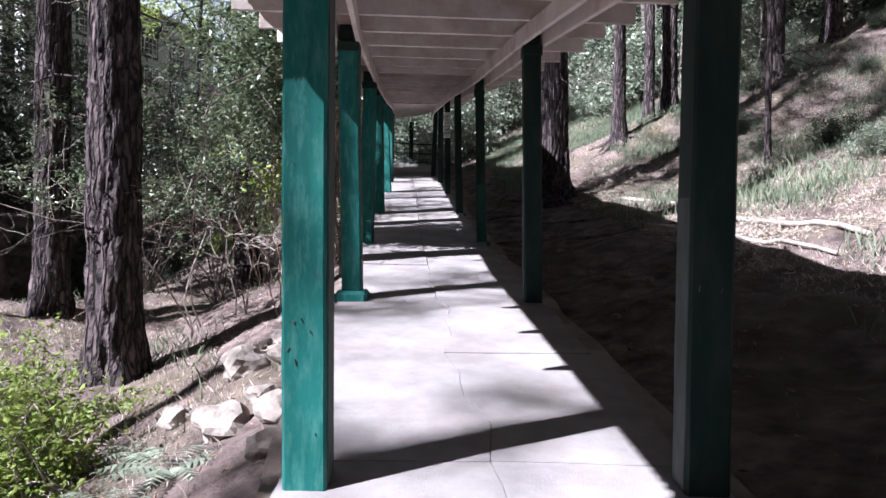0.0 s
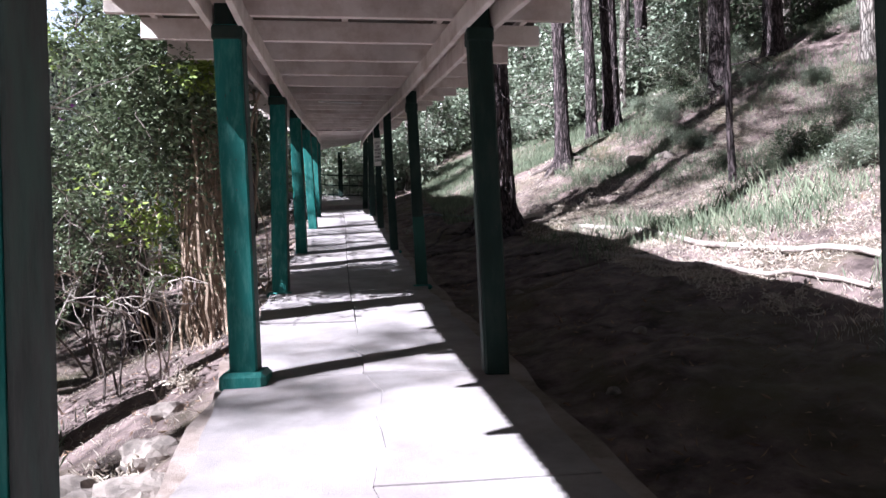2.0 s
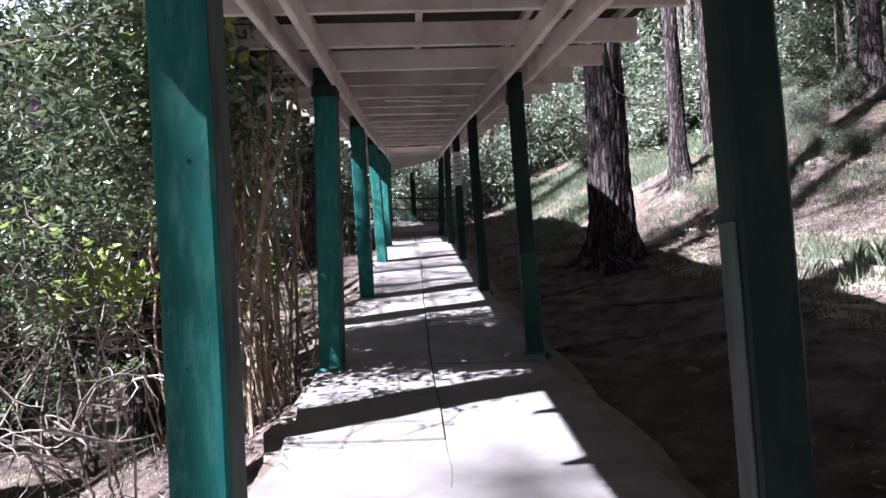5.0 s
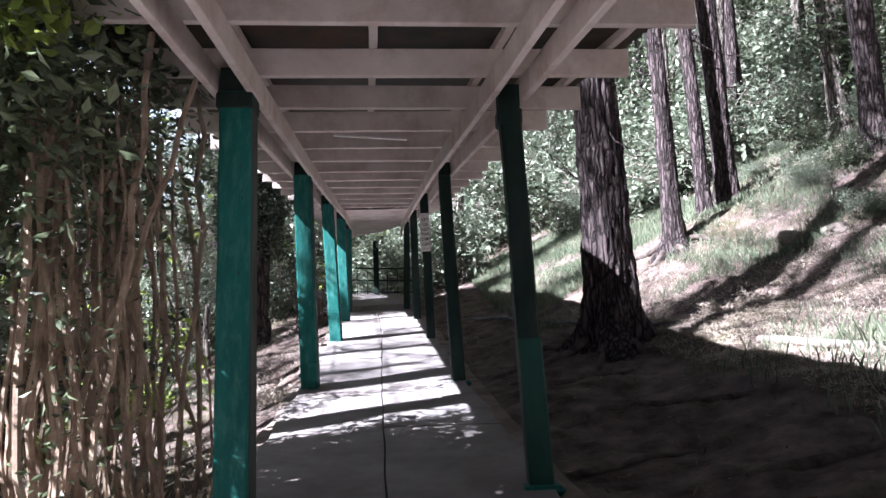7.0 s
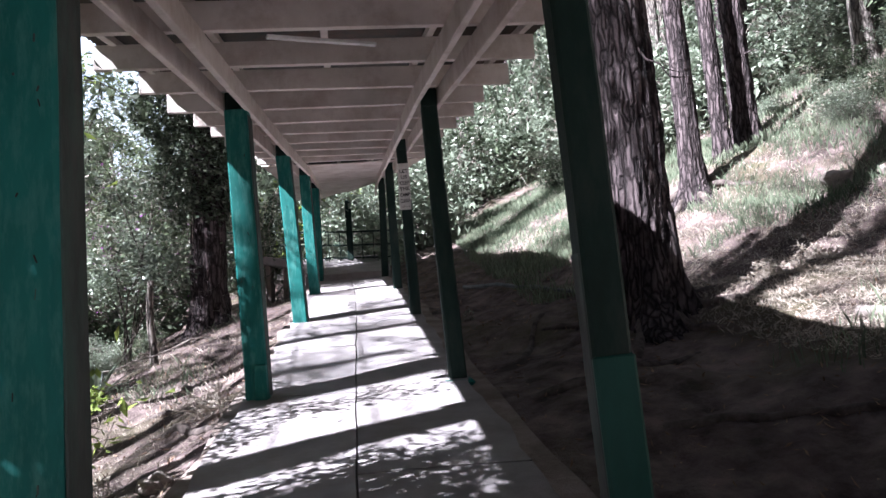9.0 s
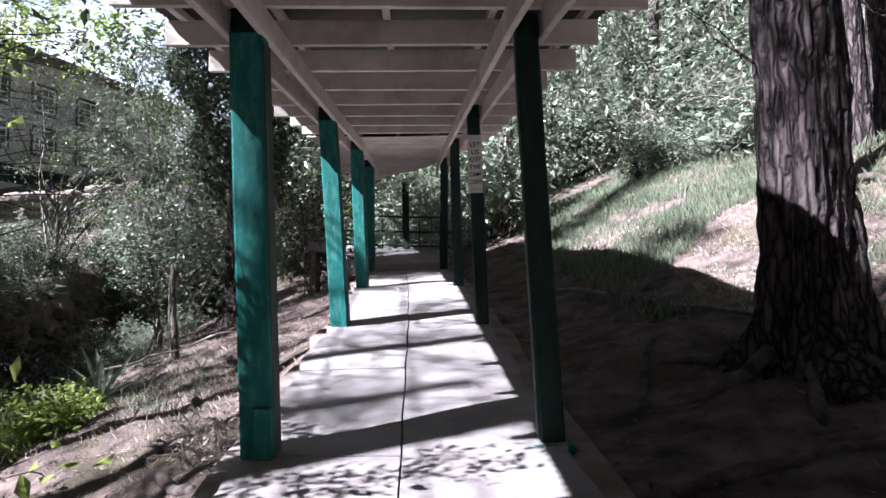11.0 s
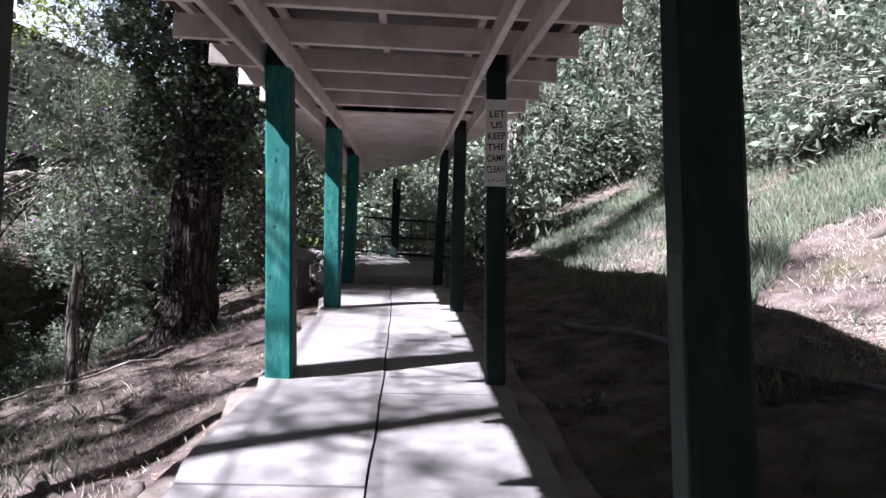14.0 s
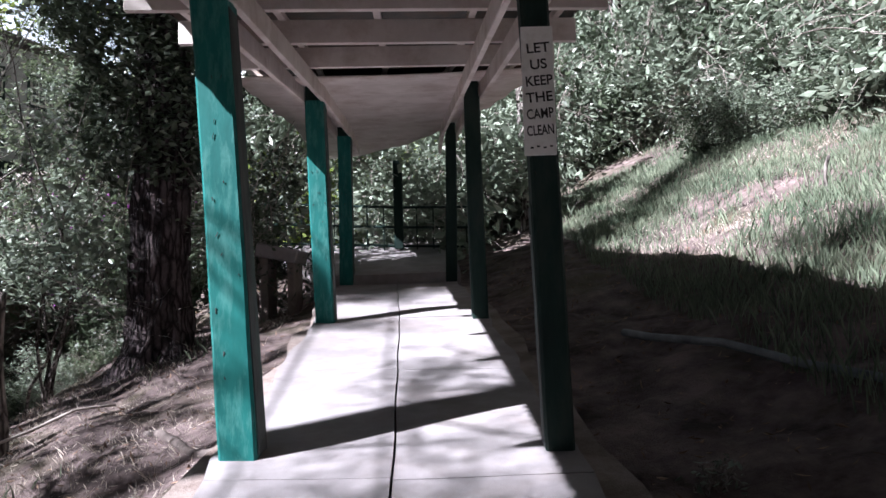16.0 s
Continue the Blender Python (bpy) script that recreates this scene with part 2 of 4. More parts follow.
        side = np.stack((np.cos(a), np.sin(a), 0 * a), 1)
        d = np.stack((-np.sin(a), np.cos(a), 0 * a), 1)
        hh = (height * rng.uniform(0.4, 1.3, n))[:, None]
        ll = rng.uniform(0, 1.6 * lean, n)[:, None] * hh
        z = np.array((0, 0, 1.0))
        w = width * rng.uniform(0.6, 1.5, n)[:, None]
        v = np.stack((c - side * w / 2, c + side * w / 2, c + side * w * 0.35 + d * ll * 0.4 + z * hh * 0.6, c + d * ll + z * hh), 1).reshape(-1, 3)
        i = np.arange(n) * 4 + self.n
        self.v.append(v)
        self.n += 4 * n
        self.f.extend(zip(i.tolist(), (i + 1).tolist(), (i + 2).tolist(), (i + 3).tolist()))

    def ob(self, name, mat, parent=None, label="", smooth=False):
        me = bpy.data.meshes.new(name)
        me.from_pydata(np.concatenate(self.v).tolist(), [], self.f)
        me.materials.append(mat)
        if smooth:
            me.polygons.foreach_set("use_smooth", np.ones(len(me.polygons), bool))
        o = new(name, me)
        if parent:
            o.parent = parent
        return tagged(o, label)


def thing(name, label, category, at=(0, 0, 0), group="", kind=""):
    o = new(name)
    o.empty_display_size = 0.2
    o.location = at
    return tagged(o, label, category, group, kind)


# ---- plan of the walkway: each pair of posts' y, feet left and right, heads left and right, foot and head heights ----
PAIRS = [(-0.75, -0.23, 1.38, -0.25, 1.36, 0.02, 2.24), (2.95, -0.55, 1.08, -0.58, 1.06, 0.41, 2.68), (6.68, -0.84, 0.84, -0.91, 0.775, 0.80, 3.13),
         (10.36, -1.10, 0.575, -1.10, 0.49, 1.23, 3.50), (14.1, -1.255, 0.315, -1.32, 0.235, 1.74, 3.99), (17.75, -1.385, 0.10, -1.51, 0.045, 2.31, 4.46),
         (21.2, -1.58, -0.11, -1.65, -0.13, 2.80, 4.90), (24.2, -1.80, -0.36, -1.80, -0.32, 3.20, 5.22)]
PY = [p[0] for p in PAIRS]
WIDE = 0.16
RIGHT_WIDE = (0.16, 0.18, 0.16, 0.13, 0.135, 0.135, 0.15, 0.15)
RIGHT_ON = (0, 0, 0, 0.34, 0.15, 0, 0, 0)
POSTS = [(p[0], p[1] + WIDE / 2, p[2] - WIDE / 2, p[5], p[6]) for p in PAIRS]


def head_left(y):
    return float(np.interp(y, [-9] + PY + [30], [0.4] + [p[3] for p in PAIRS] + [-2.1]))


def head_right(y):
    return float(np.interp(y, [-9] + PY + [30], [2.1] + [p[4] for p in PAIRS] + [-0.6]))


def left_face(y):
    return float(np.interp(y, [-9] + PY + [30], [0.5] + [p[1] for p in POSTS] + [-1.9]))


def right_face(y):
    return float(np.interp(y, [-9] + PY + [30], [2.0] + [p[2] for p in POSTS] + [-0.6]))


def foot(y):
    return np.interp(y, [-30, -9] + PY + [27, 32, 40, 60, 120, 400], [-2.5, -0.85] + [p[3] for p in POSTS] + [3.75, 4.6, 7.0, 13, 26, 60])


def head(y):
    return float(np.interp(y, [-9] + PY + [27.5], [1.3] + [p[4] for p in POSTS] + [5.24]))


def rise(x, y, rough=True):
    """The ground's height, for arrays."""
    x, y = np.asarray(x, float), np.asarray(y, float)
    lf = np.interp(y, [-9] + PY + [30], [0.5] + [p[1] for p in POSTS] + [-1.9]) - WIDE
    rf = np.interp(y, [-9] + PY + [30], [2.0] + [p[2] for p in POSTS] + [-0.6]) + WIDE
    dr, dl = x - rf, lf - x
    up = np.clip((y - 16) / 4, 0, 1)
    rx = [-1, 0, 0.35, 2, 4.5, 7, 12, 30, 80, 400]
    right = (1 - up) * np.interp(dr, rx, [-0.3, -0.12, -0.1, 0.2, 0.68, 1.6, 3.9, 12, 28, 90]) + up * np.interp(dr, rx, [-0.3, -0.12, -0.1, 0.28, 1.4, 2.5, 4.9, 13.5, 30, 92])
    hollow = np.clip((y - 10.5) / 3.5, 0, 1)
    gentle = np.clip((y - 17.5) / 4, 0, 1)
    lx = [-1, 0, 0.15, 0.5, 1.35, 2.3, 3.2, 4.2, 7, 7.45, 10, 14, 22, 40, 80, 400]
    left = (1 - hollow) * np.interp(dl, lx, [-0.3, -0.12, -0.2, -0.36, -0.72, -1.15, -1.15, -1.0, -0.8, -0.75, -0.5, 0.2, 0.4, 0.3, 3, 40]) \
        + hollow * ((1 - gentle) * np.interp(dl, lx, [-0.3, -0.12, -0.2, -0.36, -0.64, -0.88, -1.1, -1.75, -2.9, -0.5, -0.2, 0.2, 0.4, 0.3, 3, 40])
                    + gentle * np.interp(dl, lx, [-0.3, -0.12, -0.2, -0.3, -0.48, -0.73, -1.05, -1.9, -2.9, -0.5, -0.2, 0.2, 0.4, 0.3, 3, 40]))
    z = foot(y) + np.where(dr > dl, right, left)
    if rough:
        away = np.clip(np.maximum(dr, dl) / 0.8, 0, 1)
        z = z + away * (0.07 * np.sin(1.9 * x + 0.7 * y) * np.sin(1.3 * y - 0.5 * x) + 0.035 * np.sin(5.1 * x + 2) * np.sin(4.3 * y + 1.7 * x) + 0.016 * np.sin(11 * x + 4 * y) * np.sin(13 * y - 3 * x))
    return z


def clear_of_path(p, wide=0.3):
    """Which of the points lie outside the walkway's room."""
    p = np.asarray(p, float)
    lf = np.interp(p[:, 1], [-9] + PY + [30], [0.5] + [q[1] for q in POSTS] + [-1.9]) - WIDE - wide
    rf = np.interp(p[:, 1], [-9] + PY + [30], [2.0] + [q[2] for q in POSTS] + [-0.6]) + WIDE + wide
    top = np.interp(p[:, 1], [-9] + PY + [27.5], [1.3] + [q[4] for q in POSTS] + [5.5]) + 0.5
    return (p[:, 0] < lf) | (p[:, 0] > rf) | (p[:, 2] > top) | (p[:, 1] > 27.6)


# ---- ground ----
def axis(a, b, fine, lo, hi, grow=1.35):
    core = list(np.arange(a, b + fine / 2, fine))
    out, s, p = [], fine, core[-1]
    while p < hi:
        s *= grow
        p += s
        out.append(p)
    pre, s, p = [], fine, core[0]
    while p > lo:
        s *= grow
        p -= s
        pre.append(p)
    return np.array(pre[::-1] + core + out)


gx, gy = axis(-11, 8, 0.11, -400, 400), axis(-2, 28, 0.12, -300, 400)
XX, YY = np.meshgrid(gx, gy)
ZZ = rise(XX, YY)
near = (np.abs(XX) < 12) & (YY > -4) & (YY < 32)
rg = np.random.default_rng(3)
ZZ = ZZ + np.where(near, rg.normal(0, 0.008, ZZ.shape), 0)
g = Geo()
nx = len(gx)
quads = [(r * nx + c, r * nx + c + 1, (r + 1) * nx + c + 1, (r + 1) * nx + c) for r in range(len(gy) - 1) for c in range(nx - 1)]
g.add(np.stack((XX, YY, ZZ), -1).reshape(-1, 3), quads)
ground = tagged(g.ob("ground", EARTH, smooth=True), "reddish forest floor with pine litter and sparse grass", "ground", kind="structure")


# ---- path ----
pavement = thing("pavement", "cracked pale concrete footpath climbing the slope", "footpath", kind="structure")
rp = np.random.default_rng(5)
STEP_Y = 24.15


def joint(y):
    return (0.52 * left_face(y) + 0.48 * right_face(y)) + (0.045 * math.sin(2.3 * y) + 0.03 * math.sin(7.1 * y + 1) if y < 8 else 0.004 * math.sin(5 * y))


def piece(xa, xb, y0, y1, lift, drop, cells=3, rows=8):
    q = Geo()
    top = []
    for j in range(rows + 1):
        y = y0 + (y1 - y0) * j / rows
        a, b = xa(y), xb(y)
        for i in range(cells + 1):
            x = a + (b - a) * i / cells
            top.append((x, y, float(foot(y)) + lift + 0.006 * math.sin(3.1 * x + 2.2 * y) + 0.003 * math.sin(9 * y)))
    n = cells + 1
    faces = [(j * n + i, j * n + i + 1, (j + 1) * n + i + 1, (j + 1) * n + i) for j in range(rows) for i in range(cells)]
    rim = [i for i in range(n)] + [j * n + cells for j in range(1, rows + 1)] + [rows * n + i for i in range(cells - 1, -1, -1)] + [j * n for j in range(rows - 1, 0, -1)]
    verts = list(top) + [(top[i][0], top[i][1], top[i][2] - drop) for i in rim]
    for k in range(len(rim)):
        m = (k + 1) % len(rim)
        faces.append((rim[k], len(top) + k, len(top) + m, rim[m]))
    q.add(verts, faces)
    return q


def edge_wobble(y, s):
    return 0.02 * math.sin(3.7 * y + s) + 0.014 * math.sin(8.3 * y + 2 * s)


cuts = [-9, -6.4, -4.1, -2.2, -0.6, 1.35, 3.15, 4.9, 6.75, 8.55, 10.4, 12.2, 14.05, 15.9, 17.45, 19.3, 21.3, 22.8, STEP_Y]
for y0, y1 in zip(cuts, cuts[1:]):
    gap = 0.002 if y0 < 7 else 0.0055
    tilt = rp.uniform(-0.006, 0.006)
    piece(lambda y: left_face(y) - WIDE - 0.02 + edge_wobble(y, 1), lambda y: joint(y) - gap, y0 + 0.004, y1 - 0.004, tilt, 0.2).ob("slab", CONCRETE, pavement)
    piece(lambda y: joint(y) + gap, lambda y: right_face(y) + WIDE + edge_wobble(y, 4), y0 + 0.004, y1 - 0.004, -tilt, 0.2).ob("slab", CONCRETE, pavement)
piece(lambda y: left_face(y) - 0.35 - 0.5 * max(0, y - 25), lambda y: right_face(y) + 0.2, STEP_Y + 0.01, 27.6, 0.13, 0.4, 6, 8).ob("step_landing", CONCRETE, pavement, "raised landing beyond a low step")
# earth-stained concrete margin beside the posts
piece(lambda y: right_face(y) + WIDE + 0.01 + edge_wobble(y, 4), lambda y: right_face(y) + WIDE + 0.17 + edge_wobble(y, 7), -6, 23.9, -0.05, 0.15, 1, 60).ob("path_margin", CONCRETE_DARK, pavement, "earth-stained margin of the path")
piece(lambda y: left_face(y) - WIDE - 0.13 + 2 * edge_wobble(y, 3), lambda y: left_face(y) - WIDE - 0.03 + edge_wobble(y, 1), -6, 23.9, -0.06, 0.2, 1, 60).ob("path_margin", CONCRETE_DARK, pavement)


# ---- the roofed walkway ----
walkway = thing("covered_walkway", "long timber walkway roof on green posts, cream beams and rafters", "covered walkway")


def post(px, py, z0, z1, wide, mat, side, splint=0.0, plinth=0.0, lean=0.0):
    q = Geo()
    n = 9
    pts = []
    for k in range(n):
        f = k / (n - 1)
        pts.append((px + lean * f + 0.004 * math.sin(4 * f + py), py + 0.004 * math.sin(5 * f + px), z0 + (z1 - z0) * f))
    c = 0.012
    h = wide / 2
    ring = [(-h + c, -h), (h - c, -h), (h, -h + c), (h, h - c), (h - c, h), (-h + c, h), (-h, h - c), (-h, -h + c)]
    verts = []
    for k, p in enumerate(pts):
        w = 1 + 0.015 * math.sin(2.7 * k + py)
        verts += [(p[0] + a * w, p[1] + b * w, p[2]) for a, b in ring]
    faces = [(k * 8 + i, k * 8 + (i + 1) % 8, (k + 1) * 8 + (i + 1) % 8, (k + 1) * 8 + i) for k in range(n - 1) for i in range(8)]
    faces.append(tuple((n - 1) * 8 + i for i in range(8)))
    q.add(verts, faces)
    o = q.ob("post", mat, walkway)
    s = Geo()
    # left: full-height shade tone; right: lower part only, for bounced path light
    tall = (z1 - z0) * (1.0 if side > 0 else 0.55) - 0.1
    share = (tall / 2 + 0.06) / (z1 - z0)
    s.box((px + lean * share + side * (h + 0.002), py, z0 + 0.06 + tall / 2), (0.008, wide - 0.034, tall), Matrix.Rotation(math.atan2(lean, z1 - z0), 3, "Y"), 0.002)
    s.ob("weathered_shading_face", WORN_SHADING, o, "weathered inner side of the post, greyed for shade and bounced light")
    rc = np.random.default_rng(int(1000 + 10 * py + side))
    for _ in range(16 if side > 0 else 5):
        f = rc.uniform(0.06, 0.9)
        s = Geo()
        s.box((px + lean * f + rc.uniform(-0.068, 0.068), py - h * 1.012, z0 + (z1 - z0) * f), (rc.uniform(0.002, 0.006), 0.003, rc.uniform(0.004, 0.03)), Matrix.Rotation(rc.uniform(-0.5, 0.5), 3, "Y"), 0.001)
        s.ob("paint_chip", INK if rc.uniform() < 0.55 else WORN_SHADING, o)
    if splint:
        s = Geo()
        s.box((px + side * 0.035, py - h - 0.012, z0 + splint / 2), (wide * 0.55, 0.028, splint), bevel=0.006)
        s.ob("splint", GREEN, o, "short green board nailed to the post's foot")
    if plinth:
        s = Geo()
        s.box((px, py, z0 + plinth / 2 - 0.01), (wide + 0.12, wide + 0.14, plinth), bevel=0.03)
        s.ob("plinth", GREEN, o, "green-painted concrete foot")
    if py < 12:
        s = Geo()
        s.box((px + lean, py, z1 - 0.05), (wide + 0.022, wide + 0.022, 0.1), bevel=0.012)
        s.ob("cap", GREEN_SHADE_DARK, o, "dark block at the post's head")
    return o


for i, (y, fl, fr, hl, hr, z0, z1) in enumerate(PAIRS):
    post(fl + 0.018, y, z0 - 0.05, z1, 0.178, GREEN, 1, splint=0.3 if i in (4,) else 0, plinth=(0, 0, 0.13, 0.07, 0, 0, 0, 0)[i], lean=hl - fl)
    ry, rw = y + RIGHT_ON[i], RIGHT_WIDE[i]
    rz = float(foot(ry))
    # the right-hand row takes the darker copy, standing in for the roof's shade
    post(fr, ry, rz - 0.05, z1, rw, GREEN_SHADE_DARK, -1, plinth=(0, 0, 0, 0.06, 0.05, 0, 0, 0)[i], lean=hr - fr)
    if i == 3:
        q = Geo()
        q.box((fr + (hr - fr) * 0.18, ry, rz + 0.4), (rw + 0.01, rw + 0.01, 0.86), Matrix.Rotation(math.atan2(hr - fr, z1 - rz), 3, "Y"), 0.01)
        q.ob("repainted_foot", GREEN_MID, walkway, "lower part of a post in fresher green paint")
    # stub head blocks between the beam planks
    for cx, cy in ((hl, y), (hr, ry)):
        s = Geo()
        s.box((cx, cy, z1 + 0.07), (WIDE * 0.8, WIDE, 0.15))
        s.ob("post_head", GREEN_SHADE_DARK, walkway)

ROOF_END = 26.6
stops = [-8.5] + PY + [25.6]
for side in (0, 1):
    for a, b in zip(stops, stops[1:]):
        for off in (-WIDE / 2 - 0.022, WIDE / 2 + 0.022):
            s = Geo()
            ca = head_left(a) if side == 0 else head_right(a)
            cb = head_left(b) if side == 0 else head_right(b)
            s.beam((ca + off, a + 0.002, head(a) + 0.075), (cb + off, b - 0.002, head(b) + 0.075), 0.042, 0.15, 0.005)
            s.ob("beam", CREAM, walkway)


def eave_left(y):
    return head_left(y) - float(np.interp(y, [6.7, 14, 18], [0.88, 0.72, 0.66]))


def eave_right(y):
    if y < 21:
        return head_right(y) + float(np.interp(y, [10.4, 14, 18], [0.78, 0.66, 0.6]))
    return float(np.interp(y, [21, 22.8, 24.3, 25.4, 26.1, 26.7], [head_right(21) + 0.58, 0.16, -0.26, -0.85, -1.5, -2.2]))


rr = np.random.default_rng(11)
y = -8.05
while y < 20.7:
    s = Geo()
    zl = head(y) + 0.15 + 0.085
    j = rr.uniform(-0.03, 0.03, 2)
    s.box(((eave_left(y) + eave_right(y)) / 2 + j[0], y, zl), (eave_right(y) - eave_left(y) + j[1], 0.045, 0.17), Matrix.Rotation(0.055 if y > 1 else 0.08, 3, "Z") @ Matrix.Rotation(rr.uniform(-0.006, 0.006), 3, "Y"), 0.004)
    s.ob("rafter", CREAM, walkway)
    y += 0.885
for share in (0.04, 0.26, 0.5, 0.74, 0.96):
    for a, b in zip(stops, stops[1:]):
        if b > 24.3:
            continue
        s = Geo()
        xa, xb = eave_left(a) + share * (eave_right(a) - eave_left(a)), eave_left(b) + share * (eave_right(b) - eave_left(b))
        s.beam((xa, a, head(a) + 0.345), (xb, b, head(b) + 0.345), 0.05, 0.05, 0.003)
        s.ob("purlin", CREAM, walkway)
s = Geo()
ys = np.arange(-8.5, ROOF_END, 0.019)
verts = []
for k, yy in enumerate(ys):
    a, b = eave_left(yy) - 0.05, max(eave_right(yy) + 0.05, eave_left(yy) + 0.02)
    zz = head(yy) + 0.385 + 0.009 * (1, 0, -1, 0)[k % 4]
    verts += [(a, yy, zz), ((a + b) / 2, yy, zz + 0.004), (b, yy, zz)]
faces = [(k * 3 + i, k * 3 + i + 1, k * 3 + i + 4, k * 3 + i + 3) for k in range(len(ys) - 1) for i in (0, 1)]
s.add(verts, faces)
sheet = s.ob("roof_sheet", SHEET, walkway, "rusted corrugated metal roof sheet")
mod = sheet.modifiers.new("thick", "SOLIDIFY")
mod.thickness = 0.002

# boarded ceiling over the last bays
s = Geo()
rows_y = np.linspace(20.6, 26.45, 40)
verts = []
for yy in rows_y:
    a, b = eave_left(yy), max(eave_right(yy), eave_left(yy) + 0.05)
    for f in np.linspace(0, 1, 9):
        verts.append((a + (b - a) * f, yy, head(yy) + 0.16 + 0.01 * math.sin(9 * yy) - 0.03 * math.sin(math.pi * f)))
s.add(verts, [(k * 9 + i, (k + 1) * 9 + i, (k + 1) * 9 + i + 1, k * 9 + i + 1) for k in range(39) for i in range(8)])
panel = s.ob("ceiling_panel", CREAM, walkway, "cream-painted ceiling boards over the last bays", smooth=True)
mod = panel.modifiers.new("thick", "SOLIDIFY")
mod.thickness = 0.015
s = Geo()
s.beam((-0.77, 12.37, head(12.37) + 0.138), (-0.16, 12.66, head(12.66) + 0.138), 0.035, 0.02, 0.003)
tagged(s.ob("loose_lath", WHITE), "white lath fixed askew under the rafters", "lath")

# end post and railing of the landing
rail = thing("railing", "thin green metal railing round the landing", "railing")
lz = float(foot(26.6)) + 0.13
s = Geo()
s.box((-1.22, 26.5, lz + 0.75), (0.15, 0.15, 1.5), bevel=0.012)
s.ob("post", GREEN_SHADE_DARK, rail)
for hh in (0.72, 0.38, 0.06):
    s = Geo()
    s.tube([(-4.2, 26.3, lz + hh + 0.12), (-2.4, 26.6, lz + hh + 0.06), (-1.2, 26.62, lz + hh), (0.0, 26.3, lz + hh - 0.06)], 0.022, 6)
    s.ob("rail", GREEN_SHADE_DARK, rail)
for k in range(15):
    x = -4.0 + k * 0.28
    s = Geo()
    s.tube([(x, 26.58, lz - 0.05), (x, 26.58, lz + 0.72)], 0.012, 5)
    s.ob("baluster", GREEN_SHADE_DARK, rail)


# ---- trees ----
def trunk(r, h, lean, rng, segs=40, rings=60, flare=0.5, depth=0.22, bend=0.2):
    q = Geo()
    zs = np.concatenate((np.linspace(-0.4, 3.5, rings // 2), np.linspace(3.7, h, rings - rings // 2)))
    a = np.linspace(0, 2 * np.pi, segs, endpoint=False)
    ph, w = rng.uniform(0, 6, 4), rng.uniform(-bend, bend, 2)
    verts = []
    for z in zs:
        f = max(z, 0) / h
        rad = r * (1 - 0.55 * f) * (1 + flare * math.exp(-max(z, -0.2) / 0.28))
        cx, cy = lean[0] * z + w[0] * math.sin(2.6 * f + ph[0]) * f * 2, lean[1] * z + w[1] * math.sin(3.1 * f + ph[1]) * f * 2
        root = flare * 0.35 * math.exp(-max(z, 0) / 0.22)
        for t in a:
            n1 = noise.noise((math.cos(t) * 5.2 + ph[2], math.sin(t) * 5.2, z * 1.5))
            n2 = noise.noise((math.cos(t) * 11, math.sin(t) * 11 + ph[3], z * 3.6))
            n3 = noise.noise((math.cos(t) * 1.3 + ph[1], math.sin(t) * 1.3, z * 0.5))
            k = 1 + depth * (1.9 * min(abs(n1), 0.28) - 0.35 + 0.6 * n2 + 0.6 * n3) + root * math.cos(4 * t + ph[0])
            verts.append((cx + rad * k * math.cos(t), cy + rad * k * math.sin(t), z))
    m = len(zs)
    faces = [(i * segs + j, i * segs + (j + 1) % segs, (i + 1) * segs + (j + 1) % segs, (i + 1) * segs + j) for i in range(m - 1) for j in range(segs)]
    q.add(verts, faces)
    top = lambda z: np.array((lean[0] * z + w[0] * math.sin(2.6 * z / h + ph[0]) * z / h * 2, lean[1] * z + w[1] * math.sin(3.1 * z / h + ph[1]) * z / h * 2, z))
    return q, top


def wander(p, d, length, rng, steps=6, wob=0.25, fall=0.0):
    pts, d = [np.array(p, float)], np.array(d, float)
    for _ in range(steps):
        d = d / np.linalg.norm(d) + rng.normal(0, wob, 3) + np.array((0, 0, -fall))
        d /= np.linalg.norm(d)
        pts.append(pts[-1] + d * length / steps)
    return np.array(pts)


